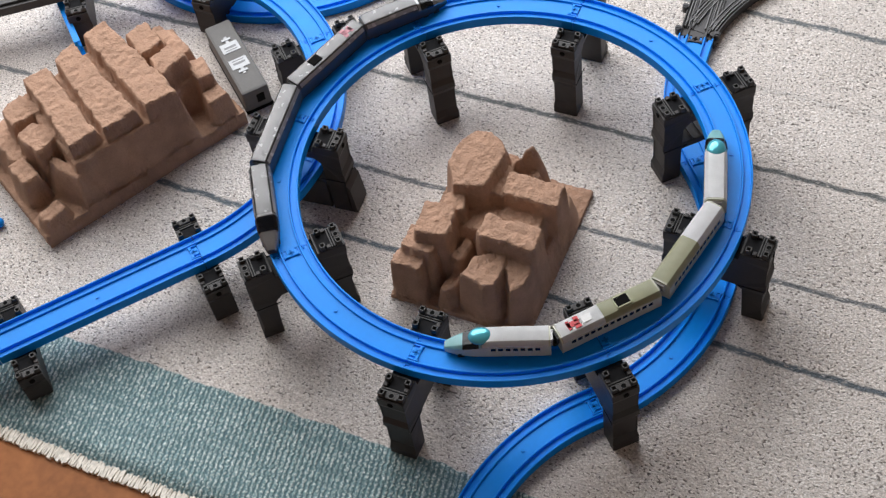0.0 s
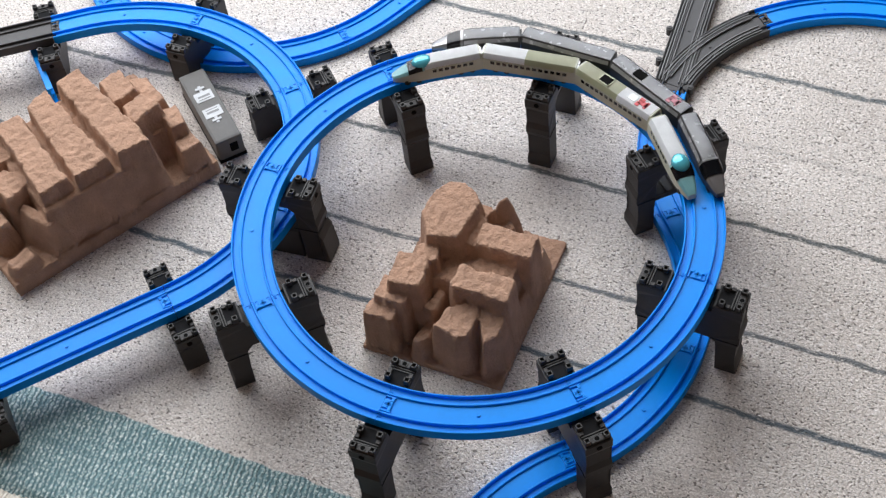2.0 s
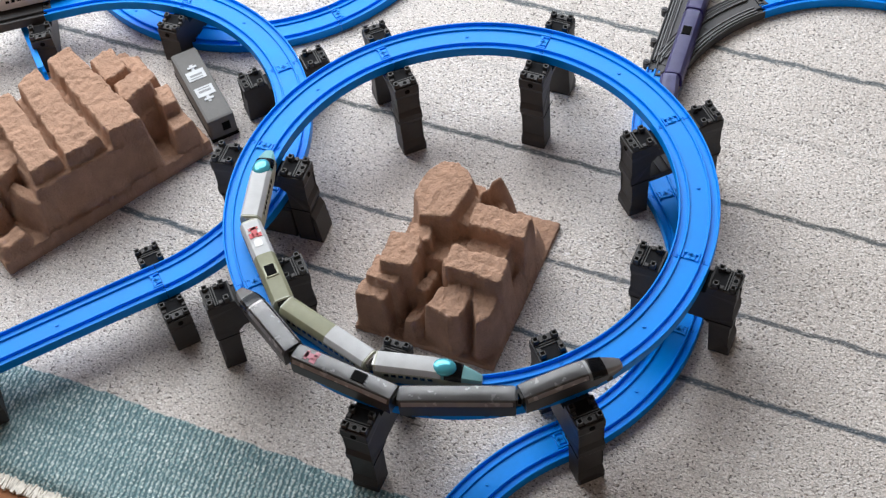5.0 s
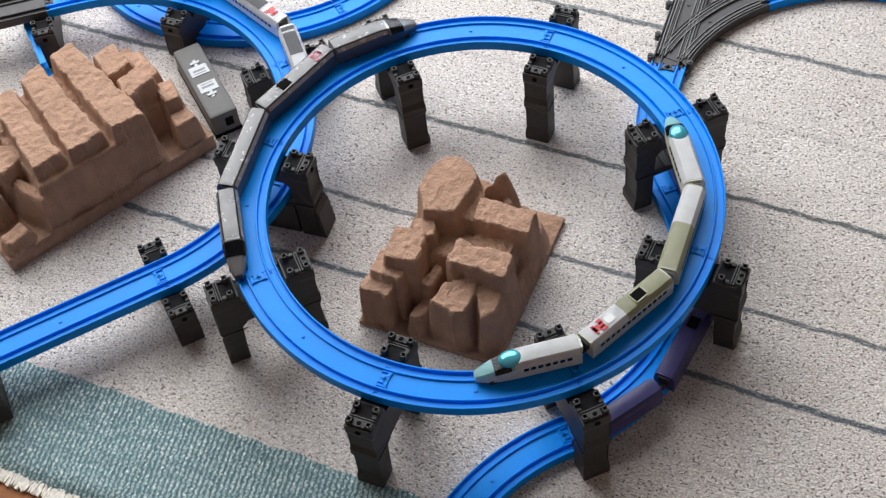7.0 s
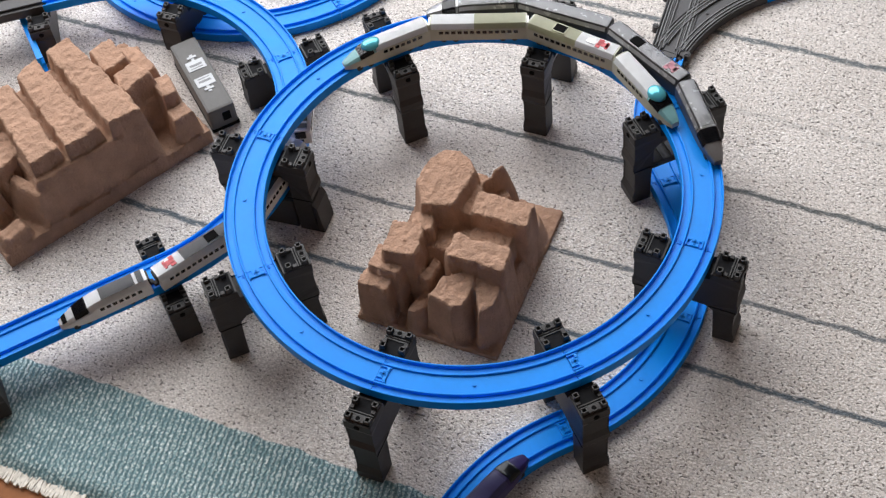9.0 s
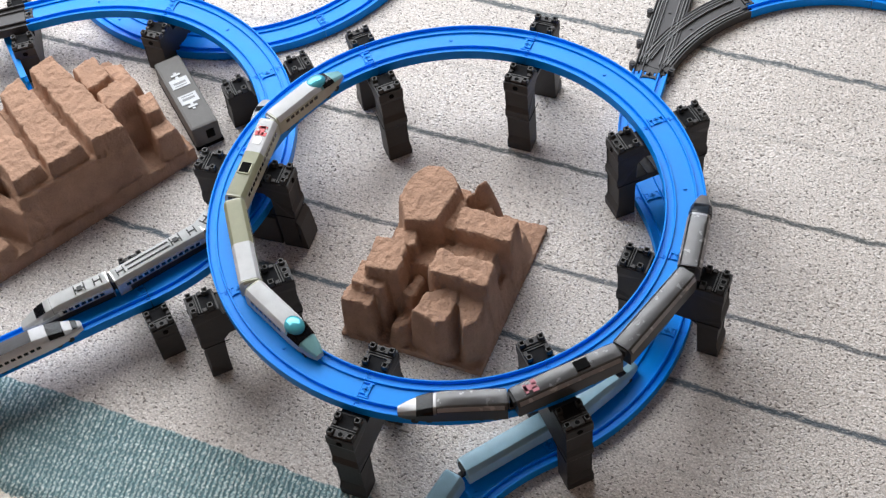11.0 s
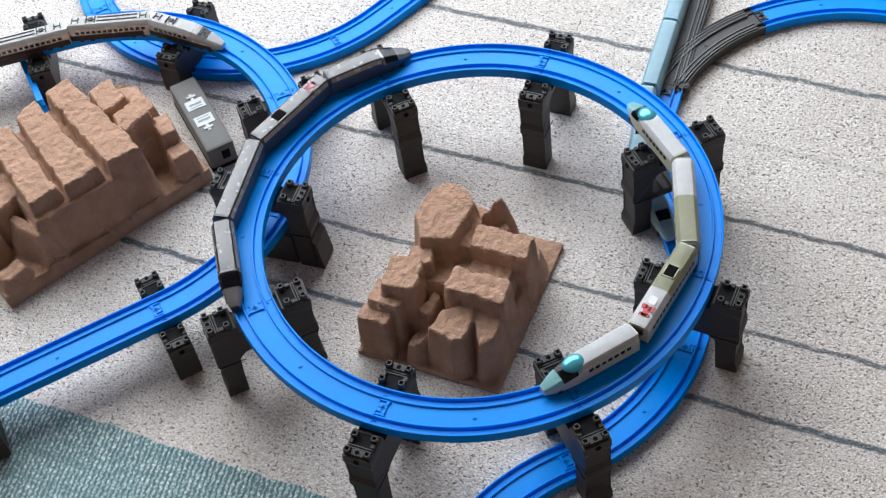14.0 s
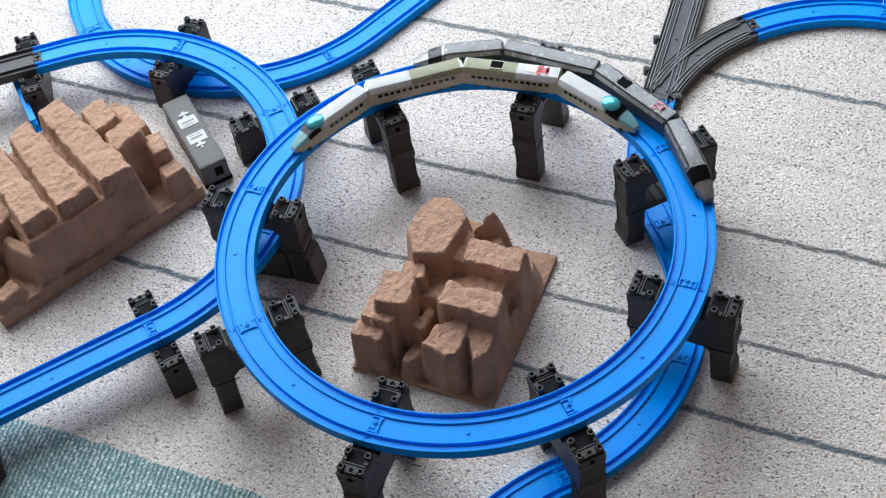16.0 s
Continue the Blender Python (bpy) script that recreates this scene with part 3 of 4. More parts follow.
# local u runs from the near corner to the east corner, v from the near corner to the west
ROCK_A = [
    # cu, cv, wu, wv, turn, height, inset
    (0.090, 0.036, 0.13, 0.054, 0, 0.034, 0.008),
    (0.104, 0.088, 0.080, 0.056, 14, 0.060, 0.014),
    (((0.086, 0.105), (0.112, 0.121), (0.142, 0.120), (0.154, 0.108), (0.158, 0.094), (0.143, 0.072), (0.096, 0.077), (0.090, 0.094)), 0.092, 0.010, 0.05, 0.0),
    (0.138, 0.074, 0.030, 0.020, 0, 0.072, 0.007),
    (0.108, 0.088, 0.018, 0.022, 0, 0.072, 0.006),
    (0.146, 0.056, 0.020, 0.026, -40, 0.060, 0.010),
    (0.156, 0.055, 0.012, 0.001, -35, 0.086, 0.017),
    (0.146, 0.062, 0.010, 0.001, -35, 0.078, 0.014),
    (0.176, 0.062, 0.010, 0.010, 0, 0.022, 0.006),
    (0.113, 0.034, 0.026, 0.056, 0, 0.082, 0.005),
    (0.094, 0.038, 0.022, 0.040, 0, 0.063, 0.005),
    (0.058, 0.036, 0.025, 0.058, 0, 0.084, 0.005),
    (((0.012, 0.069), (0.033, 0.064), (0.050, 0.038), (0.035, 0.0325), (0.010, 0.0335), (0.0045, 0.045)), 0.063, 0.005, 0.1, 0.0),
    (((0.035, 0.0325), (0.052, 0.040), (0.057, 0.010), (0.021, 0.008), (0.012, 0.018)), 0.061, 0.006, 0.1, 0.0),
    (((0.028, 0.058), (0.050, 0.060), (0.052, 0.012), (0.033, 0.012)), 0.061, 0.004, 0.1, 0.0),
    (((0.100, 0.078), (0.142, 0.074), (0.130, 0.056), (0.104, 0.060)), 0.075, 0.008, 0.0, 0.3),
    (0.046, 0.083, 0.026, 0.010, -8, 0.050, 0.005),
    (0.020, 0.084, 0.026, 0.010, -8, 0.032, 0.006),
    (0.052, 0.110, 0.038, 0.032, 8, 0.081, 0.005),
    (0.078, 0.102, 0.022, 0.020, 30, 0.078, 0.006),
    (0.034, 0.119, 0.026, 0.034, 0, 0.066, 0.005),
    (0.0145, 0.126, 0.019, 0.030, 0, 0.056, 0.004),
]
mountain("model_mountain", pose(0.003, -0.128, 0, 0, 0, 61.5), 0.184, 0.145, 0.005, ROCK_A, 0.0012, 1.0, "brown moulded pulp mountain model standing inside the ring")
ROCK_B = [
    (((0.064, 0.138), (0.186, 0.146), (0.190, 0.005), (0.064, 0.014)), 0.073, 0.007, 0.0, 0.0),
    (((0.156, 0.148), (0.184, 0.149), (0.189, 0.026), (0.188, 0.007), (0.153, 0.012)), 0.095, 0.005, 0.0, 0.0),
    (((0.115, 0.141), (0.142, 0.147), (0.144, 0.016), (0.105, 0.016)), 0.093, 0.005, 0.0, 0.0),
    (((0.076, 0.140), (0.103, 0.137), (0.098, 0.023), (0.067, 0.022)), 0.092, 0.005, 0.0, 0.0),
    (((0.038, 0.129), (0.064, 0.140), (0.077, 0.102), (0.038, 0.106)), 0.076, 0.005, 0.0, 0.0),
    (((0.036, 0.089), (0.058, 0.094), (0.074, 0.060), (0.041, 0.054)), 0.076, 0.006, 0.0, 0.0),
    (((0.010, 0.077), (0.030, 0.077), (0.029, 0.046), (0.013, 0.046)), 0.056, 0.005, 0.0, 0.0),
    (((0.192, 0.126), (0.219, 0.128), (0.219, 0.090), (0.191, 0.088)), 0.085, 0.006, 0.0, 0.0),
    (((0.226, 0.132), (0.243, 0.120), (0.241, 0.080), (0.226, 0.080)), 0.061, 0.006, 0.0, 0.0),
    (((0.194, 0.074), (0.220, 0.079), (0.226, 0.054), (0.192, 0.048)), 0.085, 0.006, 0.0, 0.0),
    (((0.226, 0.062), (0.243, 0.056), (0.239, 0.030), (0.222, 0.031)), 0.066, 0.006, 0.0, 0.0),
    (((0.220, 0.026), (0.240, 0.026), (0.240, 0.006), (0.219, 0.008)), 0.050, 0.005, 0.0, 0.0),
    (0.208, 0.090, 0.040, 0.090, 0, 0.056, 0.008),
    (0.048, 0.110, 0.060, 0.060, 0, 0.050, 0.008),
    (0.036, 0.105, 0.034, 0.022, 0, 0.046, 0.008),
    (0.020, 0.014, 0.024, 0.014, 10, 0.034, 0.006),
    (0.056, 0.030, 0.010, 0.044, 20, 0.060, 0.010),
    (0.018, 0.150, 0.024, 0.040, 0, 0.042, 0.008),
]
mountain("model_mountain", pose(-0.475, 0.059, 0, 0, 0, 33.0), 0.25, 0.18, 0.018, ROCK_B, 0.0013, 4.0, "large brown moulded pulp mountain model beside the side loop")


# ---- grey station block with two stickers ----
def station():
    t = thing("station_block", pose(-0.2725, 0.2665, 0, 0, 0, 21.5), "grey plastic station block with two pale stickers on top", "toy station")
    bm = bmesh.new()
    box(bm, 0, 0, 0.0165, 0.031, 0.117, 0.031, 0.0032)
    part("station_body", bm, STATION_GREY, t)
    bm = bmesh.new()
    box(bm, 0, 0, 0.0022, 0.0318, 0.118, 0.0044)
    part("station_foot", bm, HOLE, t, "black foot strip")
    bm = bmesh.new()
    box(bm, 0.004, -0.0587, 0.018, 0.009, 0.0008, 0.012)
    part("socket", bm, HOLE, t)
    for y, k in ((0.0150, 1), (-0.0125, -1)):
        bm = bmesh.new()
        box(bm, 0, y, 0.0323, 0.0205, 0.0150, 0.0006)
        st = part("sticker", bm, STICKER, t, "silver white sticker")
        bm = bmesh.new()
        box(bm, 0, y, 0.0325, 0.0140, 0.0030, 0.0006)
        part("printed_band", bm, STICKER_GREY, st)
        bm = bmesh.new()
        box(bm, 0, y - k * 0.0045, 0.0325, 0.0140, 0.0012, 0.0006)
        part("printed_line", bm, STICKER_GREY, st)
        bm = bmesh.new()
        box(bm, 0, y + k * 0.0125, 0.0323, 0.0034, 0.0100, 0.0006)
        part("sticker_tail", bm, STICKER, t)
        bm = bmesh.new()
        box(bm, 0, y + k * 0.0130, 0.0328, 0.0105, 0.0030, 0.0006)
        part("sticker_arm", bm, STICKER, t)


station()


# ---- points levers beside the grey points ----
def points_lever(x, y, turn):
    t = thing("points_lever", pose(x, y, 0, 0, 0, turn), "small dark grey plastic points lever beside the rail", "rail points", "points levers")
    bm = bmesh.new()
    box(bm, 0, 0, 0.0035, 0.016, 0.010, 0.007, 0.0012)
    part("lever_base", bm, SWITCH, t)
    bm = bmesh.new()
    cylinder(bm, 0.003, 0, 0.0085, 0.0038, 0.006, 14)
    part("lever_knob", bm, PIER, t)


for x, y, turn in ((0.290, 0.262, 40), (0.249, 0.217, 60)):
    points_lever(x, y, turn)


# ---- a spare rail on its edge, a stray peg ----
def rail_on_edge():
    t = thing("spare_rail", pose(-0.474, 0.372, 0.0, 0, 0, -70), "spare blue plastic rail standing on its edge on the rug", "rail", "blue rails")
    bm = bmesh.new()
    box(bm, 0, 0, 0.019, 0.118, 0.0035, 0.038, 0.0008)
    for z in (0.0008, 0.0095, 0.0285, 0.0372):
        box(bm, 0, 0.003, z, 0.118, 0.005, 0.0016, 0.0004)
    part("rail_body", bm, BLUE, t)


def stray_peg():
    bm = bmesh.new()
    bmesh.ops.create_uvsphere(bm, u_segments=16, v_segments=10, radius=0.0055, matrix=Matrix.Translation((0, 0, 0.0052)))
    box(bm, -0.012, 0.003, 0.004, 0.02, 0.007, 0.007, 0.0015, rot=-0.3)
    tagged(part("blue_peg", bm, BLUE, m=pose(-0.533, 0.098, 0, 0, 0, 20), smooth=True), "small stray blue plastic peg lying on the rug", "toy part")


rail_on_edge()
stray_peg()

# ---- trains ----
CAR_WHITE = material("white_train_plastic", (0.82, 0.82, 0.83), 0.3, vary=0.05, scale=120)
CAR_GREEN = material("pale_green_train_plastic", (0.46, 0.46, 0.3), 0.35, vary=0.06, scale=120)
CAR_SIDE = material("greenish_ivory_train_side", (0.5, 0.5, 0.4), 0.35, vary=0.06, scale=120)
CYAN = material("cyan_metallic_nose", (0.09, 0.42, 0.5), 0.16, metal=0.35, vary=0.08)
AQUA = material("pale_aqua_nose_plastic", (0.36, 0.66, 0.68), 0.22, vary=0.06)
GLASS_BLACK = material("black_windscreen", (0.008, 0.009, 0.012), 0.12)
RED = material("red_crest_print", (0.5, 0.012, 0.02), 0.4)
PINK = material("faded_pink_crest_print", (0.42, 0.12, 0.16), 0.4)
CAR_DARK = material("dark_grey_train_side", (0.045, 0.044, 0.047), 0.35, vary=0.08, scale=120)
CAR_ROOF = material("satin_grey_train_roof", (0.18, 0.177, 0.178), 0.24, metal=0.65, vary=0.08, scale=120)
NOSE_METAL = material("polished_grey_nose", (0.5, 0.49, 0.49), 0.2, metal=0.6, vary=0.06, scale=120)
SILVER = material("silver_train_plastic", (0.55, 0.54, 0.54), 0.25, metal=0.35, vary=0.06, scale=120)
PEARL = material("pearl_grey_train_plastic", (0.68, 0.68, 0.67), 0.3, vary=0.06, scale=120)
ROOF_DARK = material("slate_roof_panel", (0.11, 0.11, 0.115), 0.5)
PURPLE = material("violet_train_plastic", (0.05, 0.036, 0.17), 0.32, vary=0.1, scale=120)
PURPLE_ROOF = material("grey_violet_train_roof", (0.1, 0.09, 0.24), 0.3, vary=0.1, scale=120)
ICE = material("pale_blue_train_plastic", (0.42, 0.63, 0.72), 0.3, vary=0.06, scale=120)
SKIRT = material("dark_brown_train_skirt", (0.06, 0.045, 0.04), 0.45, vary=0.1, scale=120)
RUNNING = material("black_running_gear", (0.02, 0.02, 0.02), 0.6)

SECTION = [(0.5, 0.0), (0.5, 0.35), (0.5, 0.60), (0.485, 0.73), (0.395, 0.91), (0.33, 0.975), (0.16, 0.995), (0.0, 1.0)]
SECTION += [(-y, z) for y, z in reversed(SECTION[:-1])]
WIDE, TALL, FOOT = 0.0205, 0.0205, 0.0028


def shape(x, length, nose):
    """Width and height factors at x; the nose tapers over its last third."""
    if not nose:
        return 1.0, 1.0
    x1 = length / 2
    x0 = x1 - 0.044
    t = min(1.0, max(0.0, (x - x0) / (x1 - x0)))
    return 1 - 0.62 * t ** 3.0, 1 - 0.72 * t ** 1.55


def loft(bm, x0, x1, i0, i1, length, nose, proud=0.0, n=10, solid=False):
    rows = []
    for k in range(n + 1):
        x = x0 + (x1 - x0) * k / n
        w, h = shape(x, length, nose)
        row = []
        for i in range(i0, i1 + 1):
            y, z = SECTION[i]
            row.append(bm.verts.new((x, y * (WIDE * w + 2 * proud), FOOT + z * (TALL * h + proud))))
        rows.append(row)
    for k in range(n):
        for i in range(len(rows[0]) - 1):
            bm.faces.new((rows[k][i], rows[k][i + 1], rows[k + 1][i + 1], rows[k + 1][i]))
    if solid:
        for k in range(n):
            bm.faces.new((rows[k][0], rows[k + 1][0], rows[k + 1][-1], rows[k][-1]))
        bm.faces.new(rows[0])
        bm.faces.new(rows[-1])
    else:
        # give a laid-on skin its thickness
        bmesh.ops.solidify(bm, geom=bm.faces[:], thickness=0.0005)


def train_car(style, nose, flip, group, label):
    """One car on its wheels; x points the way its nose points, or ahead. flip turns it end for end."""
    st = STYLES[style]
    length = 0.0925 if nose else 0.098
    t = thing("train_car", Matrix(), label, "toy train car", group)
    turn = Matrix.Rotation(math.pi, 4, "Z") if flip else Matrix()
    bm = bmesh.new()
    loft(bm, -length / 2, length / 2, 0, len(SECTION) - 1, length, nose, n=22, solid=True)
    part("car_body", bm, st["side"], t, m=turn, smooth=24)
    last = len(SECTION) - 1
    roof_end = length / 2 - (0.034 if nose else 0.0015)
    cut = st.get("roof2_from")
    bm = bmesh.new()
    loft(bm, -length / 2 + 0.0015, roof_end if (nose or cut is None) else cut, 3, last - 3, length, nose, 0.0003, 8)
    part("roof", bm, st["roof"], t, m=turn, smooth=24)
    if cut is not None and not nose:
        bm = bmesh.new()
        loft(bm, cut + 0.0002, roof_end, 3, last - 3, length, nose, 0.0003, 8)
        part("roof", bm, st["roof2"], t, "differently coloured roof half", m=turn, smooth=24)
    x1 = length / 2
    if st.get("skirt"):
        for i0 in (0, last - 1):
            bm = bmesh.new()
            loft(bm, -length / 2 + 0.001, length / 2 - 0.012, i0, i0 + 1, length, nose, 0.0004, 8)
            part("skirt", bm, st["skirt"], t, "dark brown lower side", m=turn)
    # brighter strips paint the highlight along the roof chamfers
    if st.get("edge"):
        for i0 in (3, last - 4):
            bm = bmesh.new()
            loft(bm, -length / 2 + 0.002, roof_end - 0.0005, i0, i0 + 1, length, nose, 0.0006, 8)
            part("roof_edge_glint", bm, st["edge"], t, "silver strip painting the highlight on the roof edge", m=turn, smooth=24)
    if nose:
        bm = bmesh.new()
        c0 = st.get("cone", 2)
        loft(bm, x1 - 0.0335, x1 - 0.0002, c0, last - c0, length, nose, 0.00035, 12)
        part("nose_cone", bm, st["nose"], t, m=turn, smooth=24)
        bm = bmesh.new()
        k0 = st.get("screen", 3)
        loft(bm, x1 - (0.031 if k0 < 4 else 0.027), x1 - 0.0165, k0, last - k0, length, nose, 0.0008, 6)
        part("windscreen", bm, GLASS_BLACK, t, "glossy black windscreen", m=turn, smooth=24)
        if st.get("dome"):
            bm = bmesh.new()
            w, h = shape(x1 - 0.031, length, True)
            bmesh.ops.create_uvsphere(bm, u_segments=16, v_segments=10, radius=1.0, matrix=Matrix.Translation((x1 - 0.0325, 0, FOOT + TALL * 0.84)) @ Matrix.Diagonal((0.0112, 0.0088, 0.0054, 1)))
            part("cab_dome", bm, st["dome"], t, "shiny cyan cab dome", m=turn, smooth=True)
    # windows
    lo, hi = -length / 2 + 0.008, (x1 - 0.04 if nose else x1 - 0.008)
    k = 0 if st.get("plain") else max(2, int((hi - lo) / 0.0062))
    bm = bmesh.new()
    for i in range(k):
        x = lo + (hi - lo) * (i + 0.5) / k
        for sy in (-1, 1):
            box(bm, x, sy * WIDE * 0.492, FOOT + TALL * 0.53, 0.0042, 0.0010, 0.0036)
    if k:
        tagged(part("window_band", bm, GLASS_BLACK, t, m=turn), kind="stuff")
    else:
        bm.free()
    if not nose:
        if st.get("mark"):
            bm = bmesh.new()
            x = -x1 + 0.016
            z = FOOT + TALL + 0.0004
            box(bm, x, 0, z, 0.0115, 0.0055, 0.0006)
            box(bm, x + 0.0045, 0.0034, z, 0.0045, 0.0050, 0.0006)
            box(bm, x + 0.0035, -0.0034, z, 0.0055, 0.0045, 0.0006)
            box(bm, x - 0.0040, 0.0, z, 0.0028, 0.0090, 0.0006)
            part("roof_mark", bm, st["mark"], t, "coloured crest printed on the roof", m=turn)
        # a raised black block paints the shade of the hatch well; no opening is cut
        if st.get("hatch"):
            bm = bmesh.new()
            box(bm, x1 - 0.034, 0, FOOT + TALL + 0.0003, 0.0125, 0.0095, 0.0020)
            part("roof_hatch", bm, HOLE, t, "black block for the shaded well of the roof hatch", m=turn)
        if st.get("hatch") and cut is not None:
            bm = bmesh.new()
            for dx, dy, sx, sy in ((0.0066, 0, 0.0011, 0.0115), (-0.0066, 0, 0.0011, 0.0115), (0, 0.0052, 0.0140, 0.0011), (0, -0.0052, 0.0140, 0.0011)):
                box(bm, x1 - 0.034 + dx, dy, FOOT + TALL + 0.0004, sx, sy, 0.0016)
            part("hatch_frame", bm, st.get("roof2", st["roof"]), t, m=turn)
            # thin grey plate: the pocket's slight shading is put into its colour
            bm = bmesh.new()
            box(bm, -x1 + 0.029, 0, FOOT + TALL + 0.0001, 0.009, 0.0075, 0.0009)
            part("roof_pocket", bm, PEARL, t, "grey plate for the faint shade of a shallow roof pocket", m=turn)
    if st.get("panel"):
        bm = bmesh.new()
        loft(bm, -x1 + (0.030 if st.get("hatch") else 0.012), (x1 - 0.046 if nose else x1 - 0.010), 5, last - 5, length, nose, 0.0007, 4)
        part("roof_panel", bm, st["panel"], t, "slate grey roof panel", m=turn)
        if nose:
            bm = bmesh.new()
            loft(bm, -x1 + 0.003, -x1 + 0.009, 5, last - 5, length, nose, 0.0007, 3)
            part("roof_panel", bm, st["panel"], t, "small slate grey roof panel", m=turn)
            bm = bmesh.new()
            loft(bm, x1 - 0.0085, x1 - 0.0035, 4, last - 4, length, nose, 0.0009, 3)
            part("nose_light", bm, GLASS_BLACK, t, "glossy black nose panel", m=turn, smooth=24)
    if st.get("gear"):
        z = FOOT + TALL + 0.0006
        for xg in ((-x1 + 0.010,) if nose else (-x1 + 0.010, x1 - 0.010)):
            bm = bmesh.new()
            box(bm, xg, 0, z, 0.007, 0.0009, 0.001)
            for dx in (-0.0035, 0.0035):
                box(bm, xg + dx, 0, z, 0.0010, 0.0085, 0.001)
            part("roof_gear", bm, RUNNING, t, m=turn)
        xp = -x1 + 0.028
        bm = bmesh.new()
        box(bm, xp, 0, z, 0.0050, 0.0050, 0.0020, 0.0004)
        for dx in (-0.0050, 0.0050):
            box(bm, xp + dx, 0, z + 0.0004, 0.0011, 0.0100, 0.001)
        box(bm, xp, 0, z, 0.0100, 0.0011, 0.001)
        part("pantograph", bm, RUNNING, t, "folded black pantograph", m=turn)
        if not nose:
            for y in (-0.0028, 0.0028):
                bm = bmesh.new()
                box(bm, 0.0095, y, FOOT + TALL + 0.0005, 0.046, 0.0011, 0.0012)
                part("roof_rail", bm, RUNNING, t, m=turn)
    # wheels and couplings
    for xb in (-0.030, 0.026 if nose else 0.030):
        bm = bmesh.new()
        box(bm, xb, 0, 0.0035, 0.017, 0.014, 0.0035, 0.0005)
        for dx in (-0.006, 0.006):
            for sy in (-1, 1):
                cylinder(bm, xb + dx, sy * 0.0075, 0.0018, 0.0032, 0.0018, 12, "y")
        part("bogie", bm, RUNNING, t, m=turn)
    for xc in ((-x1 - 0.0018,) if nose else (-x1 - 0.0018, x1 + 0.0018)):
        bm = bmesh.new()
        box(bm, xc, 0, 0.0075, 0.0055, 0.005, 0.0035, 0.0004)
        box(bm, xc + (0.0014 if xc < 0 else -0.0014), 0, 0.0165, 0.003, 0.011, 0.008, 0.0004)
        part("coupling", bm, st.get("joint", RUNNING), t, m=turn)
    return t


STYLES = {
    "white": dict(side=CAR_SIDE, roof=CAR_WHITE, roof2=CAR_GREEN, roof2_from=-0.004, nose=AQUA, dome=CYAN, cone=3, joint=SILVER),
    "white_hatch": dict(side=CAR_SIDE, roof=CAR_WHITE, roof2=CAR_GREEN, roof2_from=-0.006, nose=CYAN, mark=RED, hatch=True),
    "dark": dict(plain=True, edge=SILVER, screen=2, side=CAR_DARK, roof=CAR_ROOF, nose=NOSE_METAL),
    "dark_hatch": dict(plain=True, edge=SILVER, side=CAR_DARK, roof=CAR_ROOF, nose=SILVER, mark=PINK, hatch=True),
    "red": dict(side=CAR_WHITE, roof=CAR_WHITE, nose=CAR_WHITE, panel=ROOF_DARK),
    "red_hatch": dict(side=CAR_WHITE, roof=CAR_WHITE, nose=CAR_WHITE, mark=RED, hatch=True, panel=ROOF_DARK),
    "silver": dict(skirt=SKIRT, screen=5, side=SILVER, roof=PEARL, nose=PEARL, gear=True),
    "violet": dict(plain=True, side=PURPLE, roof=PURPLE_ROOF, nose=PURPLE),
    "violet_hatch": dict(plain=True, side=PURPLE, roof=PURPLE_ROOF, nose=PURPLE, hatch=True),
    "ice": dict(screen=5, plain=True, side=ICE, roof=ICE, nose=ICE),
    "ice_hatch": dict(plain=True, side=ICE, roof=ICE, nose=ICE, hatch=True),
}


def train(cars, group, label):
    """Cars from the leading one backwards: (style, nose, flip)."""
    made = []
    for style, nose, flip in cars:
        extra = "end car with a tapered nose" if nose else ("car with open roof hatch" if style.endswith("hatch") else "middle car")
        made.append(train_car(style, nose, flip, group, f"{label} {extra}"))
    return made


WHITE_TRAIN = train([("white", True, False), ("white", False, True), ("white_hatch", False, False), ("white", True, True)], "cars of the white train", "white and pale green toy train")
DARK_TRAIN = train([("dark", True, False), ("dark_hatch", False, True), ("dark", False, False), ("dark", True, True)], "cars of the dark train", "dark grey toy train")
RED_TRAIN = train([("red", True, False), ("red_hatch", False, True), ("red", False, False), ("red", True, True)], "cars of the red marked train", "white and slate toy train")
SILVER_TRAIN = train([("silver", True, False), ("silver", False, False), ("silver", False, True), ("silver", True, True)], "cars of the silver train", "pale silver toy train")
VIOLET_TRAIN = train([("violet", True, False), ("violet_hatch", False, True), ("violet", False, False), ("violet", True, True)], "cars of the violet train", "dark violet toy train")
ICE_TRAIN = train([("ice", True, False), ("ice", False, False), ("ice_hatch", False, True), ("ice", True, True)], "cars of the pale blue train", "pale blue toy train")

PITCH, LANE, BOGIE = 0.1015, 0.0135, 0.030
# cars counted in pitches from the middle of the train; the shorter end cars sit closer
NEST = (1.48, 0.5, -0.5, -1.48)


def steps():
    return [0.1 * i for i in range(161)]


def on_path(path, s, off, ahead):
    """A car's pose with its middle at s, its bogies on the lane, facing along the path (ahead 1) or against it (-1)."""
    a, _ = path.at(s - BOGIE, off)
    b, _ = path.at(s + BOGIE, off)
    d = (b - a) * ahead
    mid = (a + b) / 2
    return pose(mid.x, mid.y, mid.z, 0, -math.degrees(math.atan2(d.z, math.hypot(d.x, d.y))), math.degrees(math.atan2(d.y, d.x)))


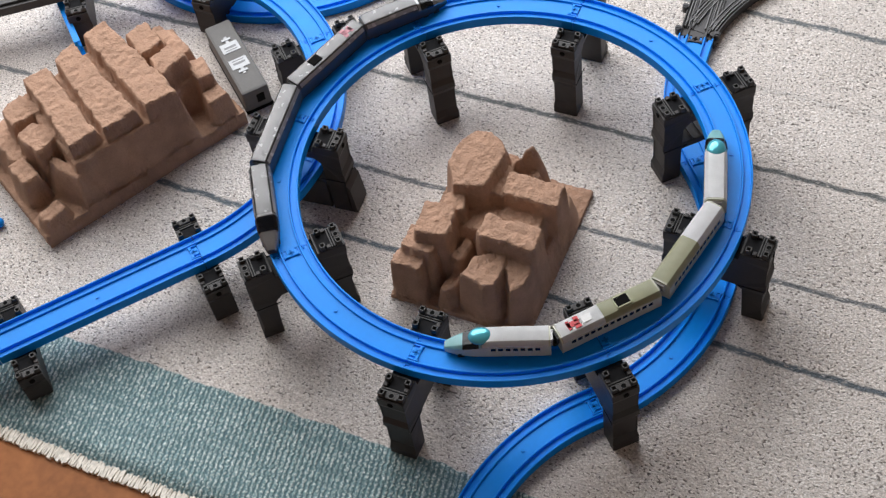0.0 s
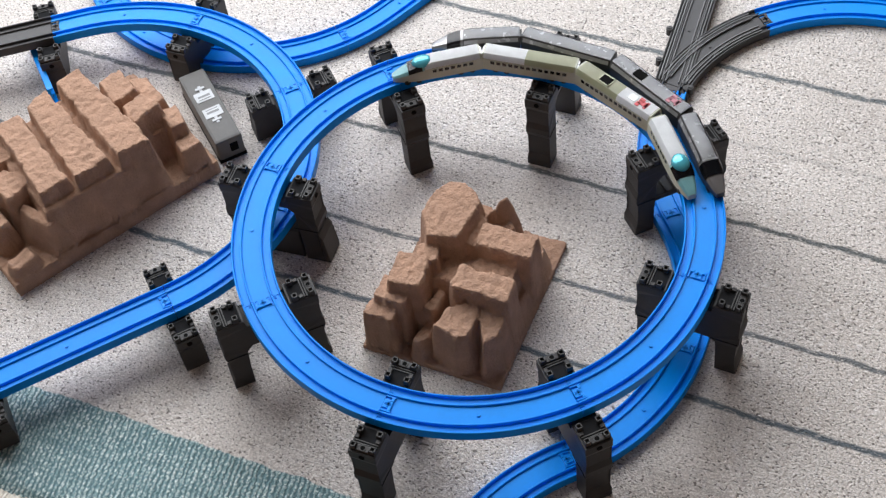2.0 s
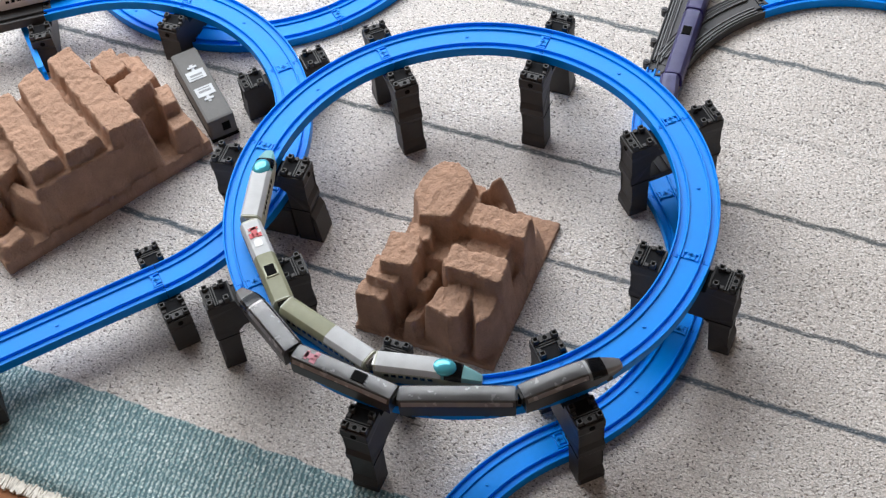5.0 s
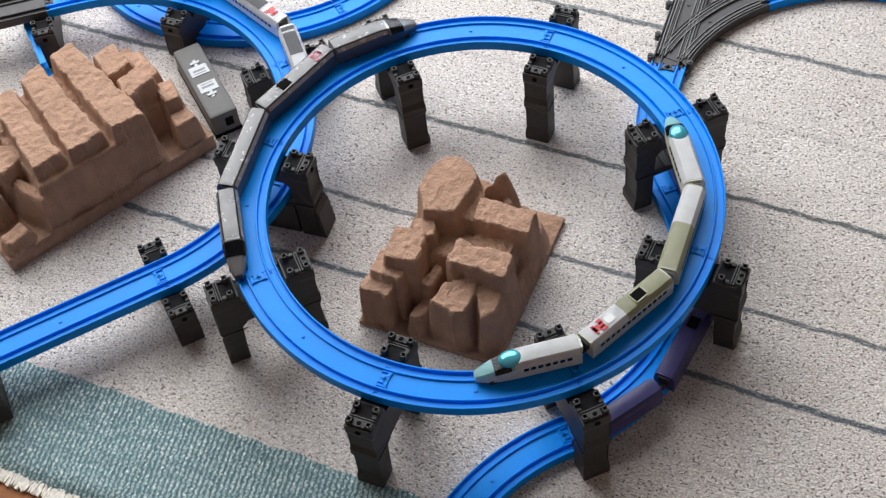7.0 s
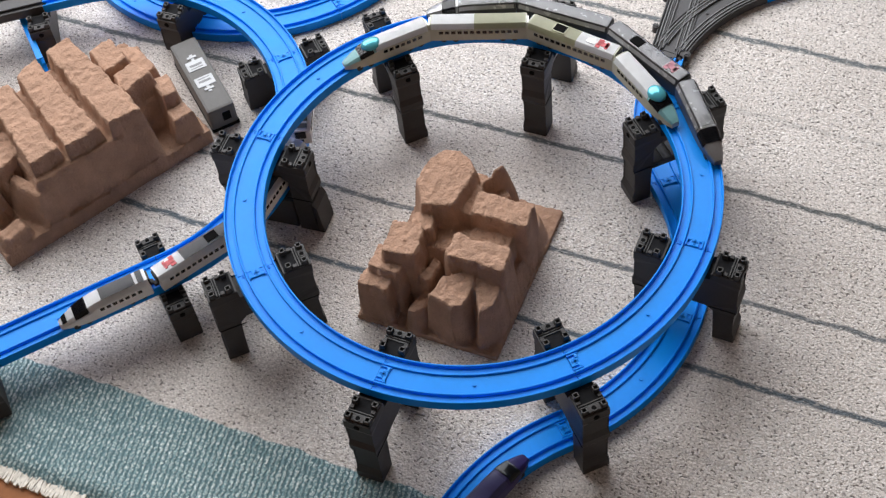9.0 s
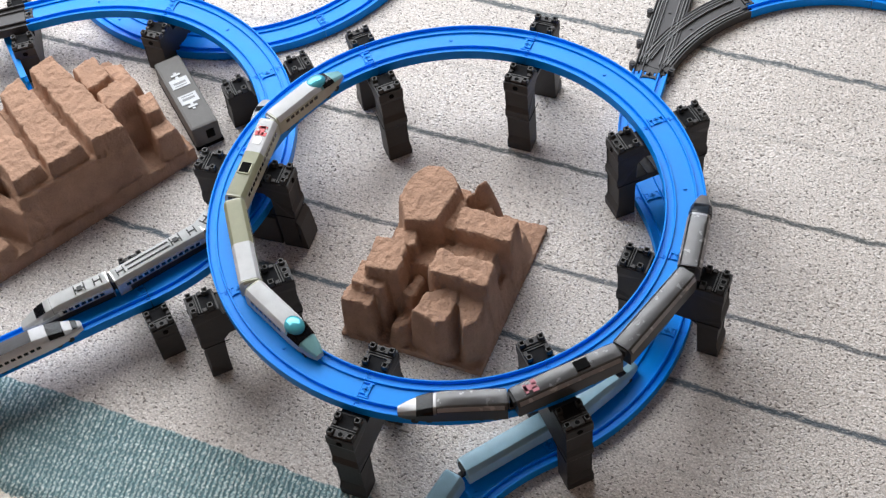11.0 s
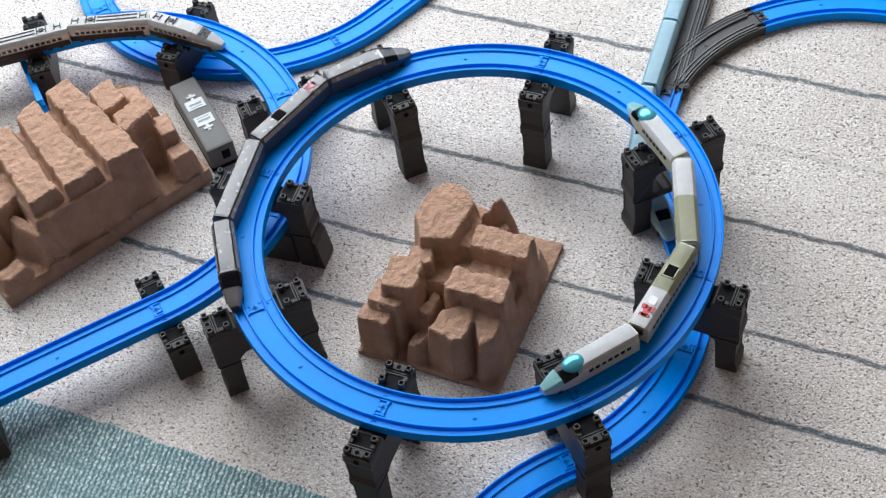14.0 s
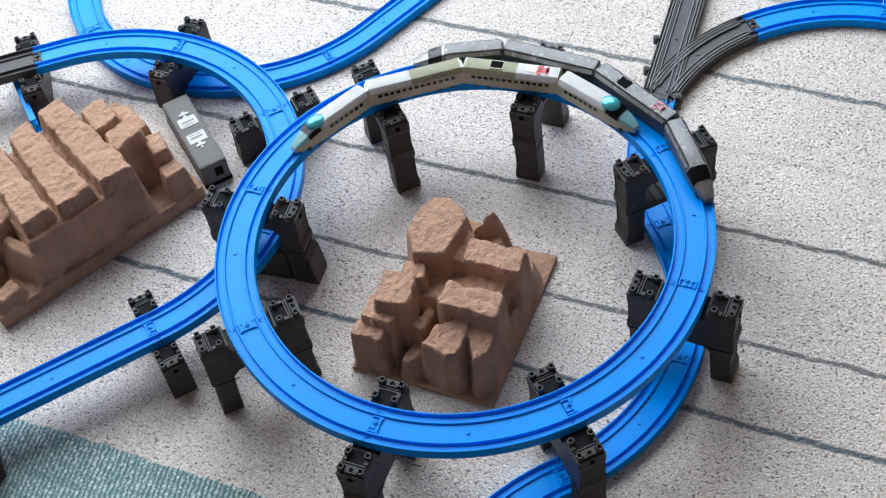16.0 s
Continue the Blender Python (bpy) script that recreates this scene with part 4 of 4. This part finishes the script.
def on_ring(deg, radius, way):
    half = math.degrees(BOGIE / radius)
    a, b = (Vector((radius * math.cos(radians(q)), radius * math.sin(radians(q)), RING_Z)) for q in (deg - half, deg + half))
    d = (b - a) * way
    mid = (a + b) / 2
    return pose(mid.x, mid.y, mid.z, 0, 0, math.degrees(math.atan2(d.y, d.x)))


def ring_train(cars, table, radius, way):
    """The table gives the angle of the coupling in the middle of the train, time by time."""
    pitch = math.degrees(PITCH / radius)
    ts, qs = zip(*table)
    for i, car in enumerate(cars):
        rows = [(t, on_ring(float(np.interp(t, ts, qs)) + way * NEST[i] * pitch, radius, way)) for t in steps()]
        walk(car, rows)


def path_train(cars, path, table, off, way):
    """The table gives how far along the path the leading tip is, time by time."""
    ts, qs = zip(*table)
    for i, car in enumerate(cars):
        rows = [(t, on_path(path, float(np.interp(t, ts, qs)) - way * (0.0472 + (1.48 - NEST[i]) * PITCH), off, way)) for t in steps()]
        walk(car, rows)


def motions():
    ring_train(WHITE_TRAIN, ((0, -54.7), (1.5, 26), (5.5, 238), (7.2, 331), (9, 426.5), (11.6, 565.3), (13, 643), (14.5, 723.5), (16, 802)), RADIUS - LANE, 1)
    ring_train(DARK_TRAIN, ((0, 147.4), (1.5, 71.9), (5.5, -137.1), (7, -212.3), (9, -314.4), (11.6, -450.2), (13, -521.8), (14.5, -597.5), (16, -674)), RADIUS + LANE, -1)
    path_train(RED_TRAIN, LOOP, ((0, -0.06), (3.9, -0.06), (6.5, 0.41), (7.4, 0.566), (8.2, 0.703), (8.6, 0.783), (9, 0.865), (12.6, 1.50), (16, 1.50)), LANE, 1)
    path_train(SILVER_TRAIN, LOOP, ((0, 1.06), (8.6, 1.06), (11.3, 0.41), (11.6, 0.356), (12, 0.283), (13, 0.104), (14.5, -0.155), (16, -0.44)), -LANE, -1)
    path_train(VIOLET_TRAIN, LOW, ((0, -0.05), (3.2, -0.05), (6.2, 0.547), (6.5, 0.608), (7.4, 0.785), (8.5, 1.028), (9, 1.147), (10, 1.36), (16, 1.36)), LANE, 1)
    path_train(ICE_TRAIN, LOW, ((0, 0.97), (9.0, 0.97), (12, 0.398), (13.6, 0.096), (14.5, -0.097), (16, -0.42)), -LANE, -1)


motions()
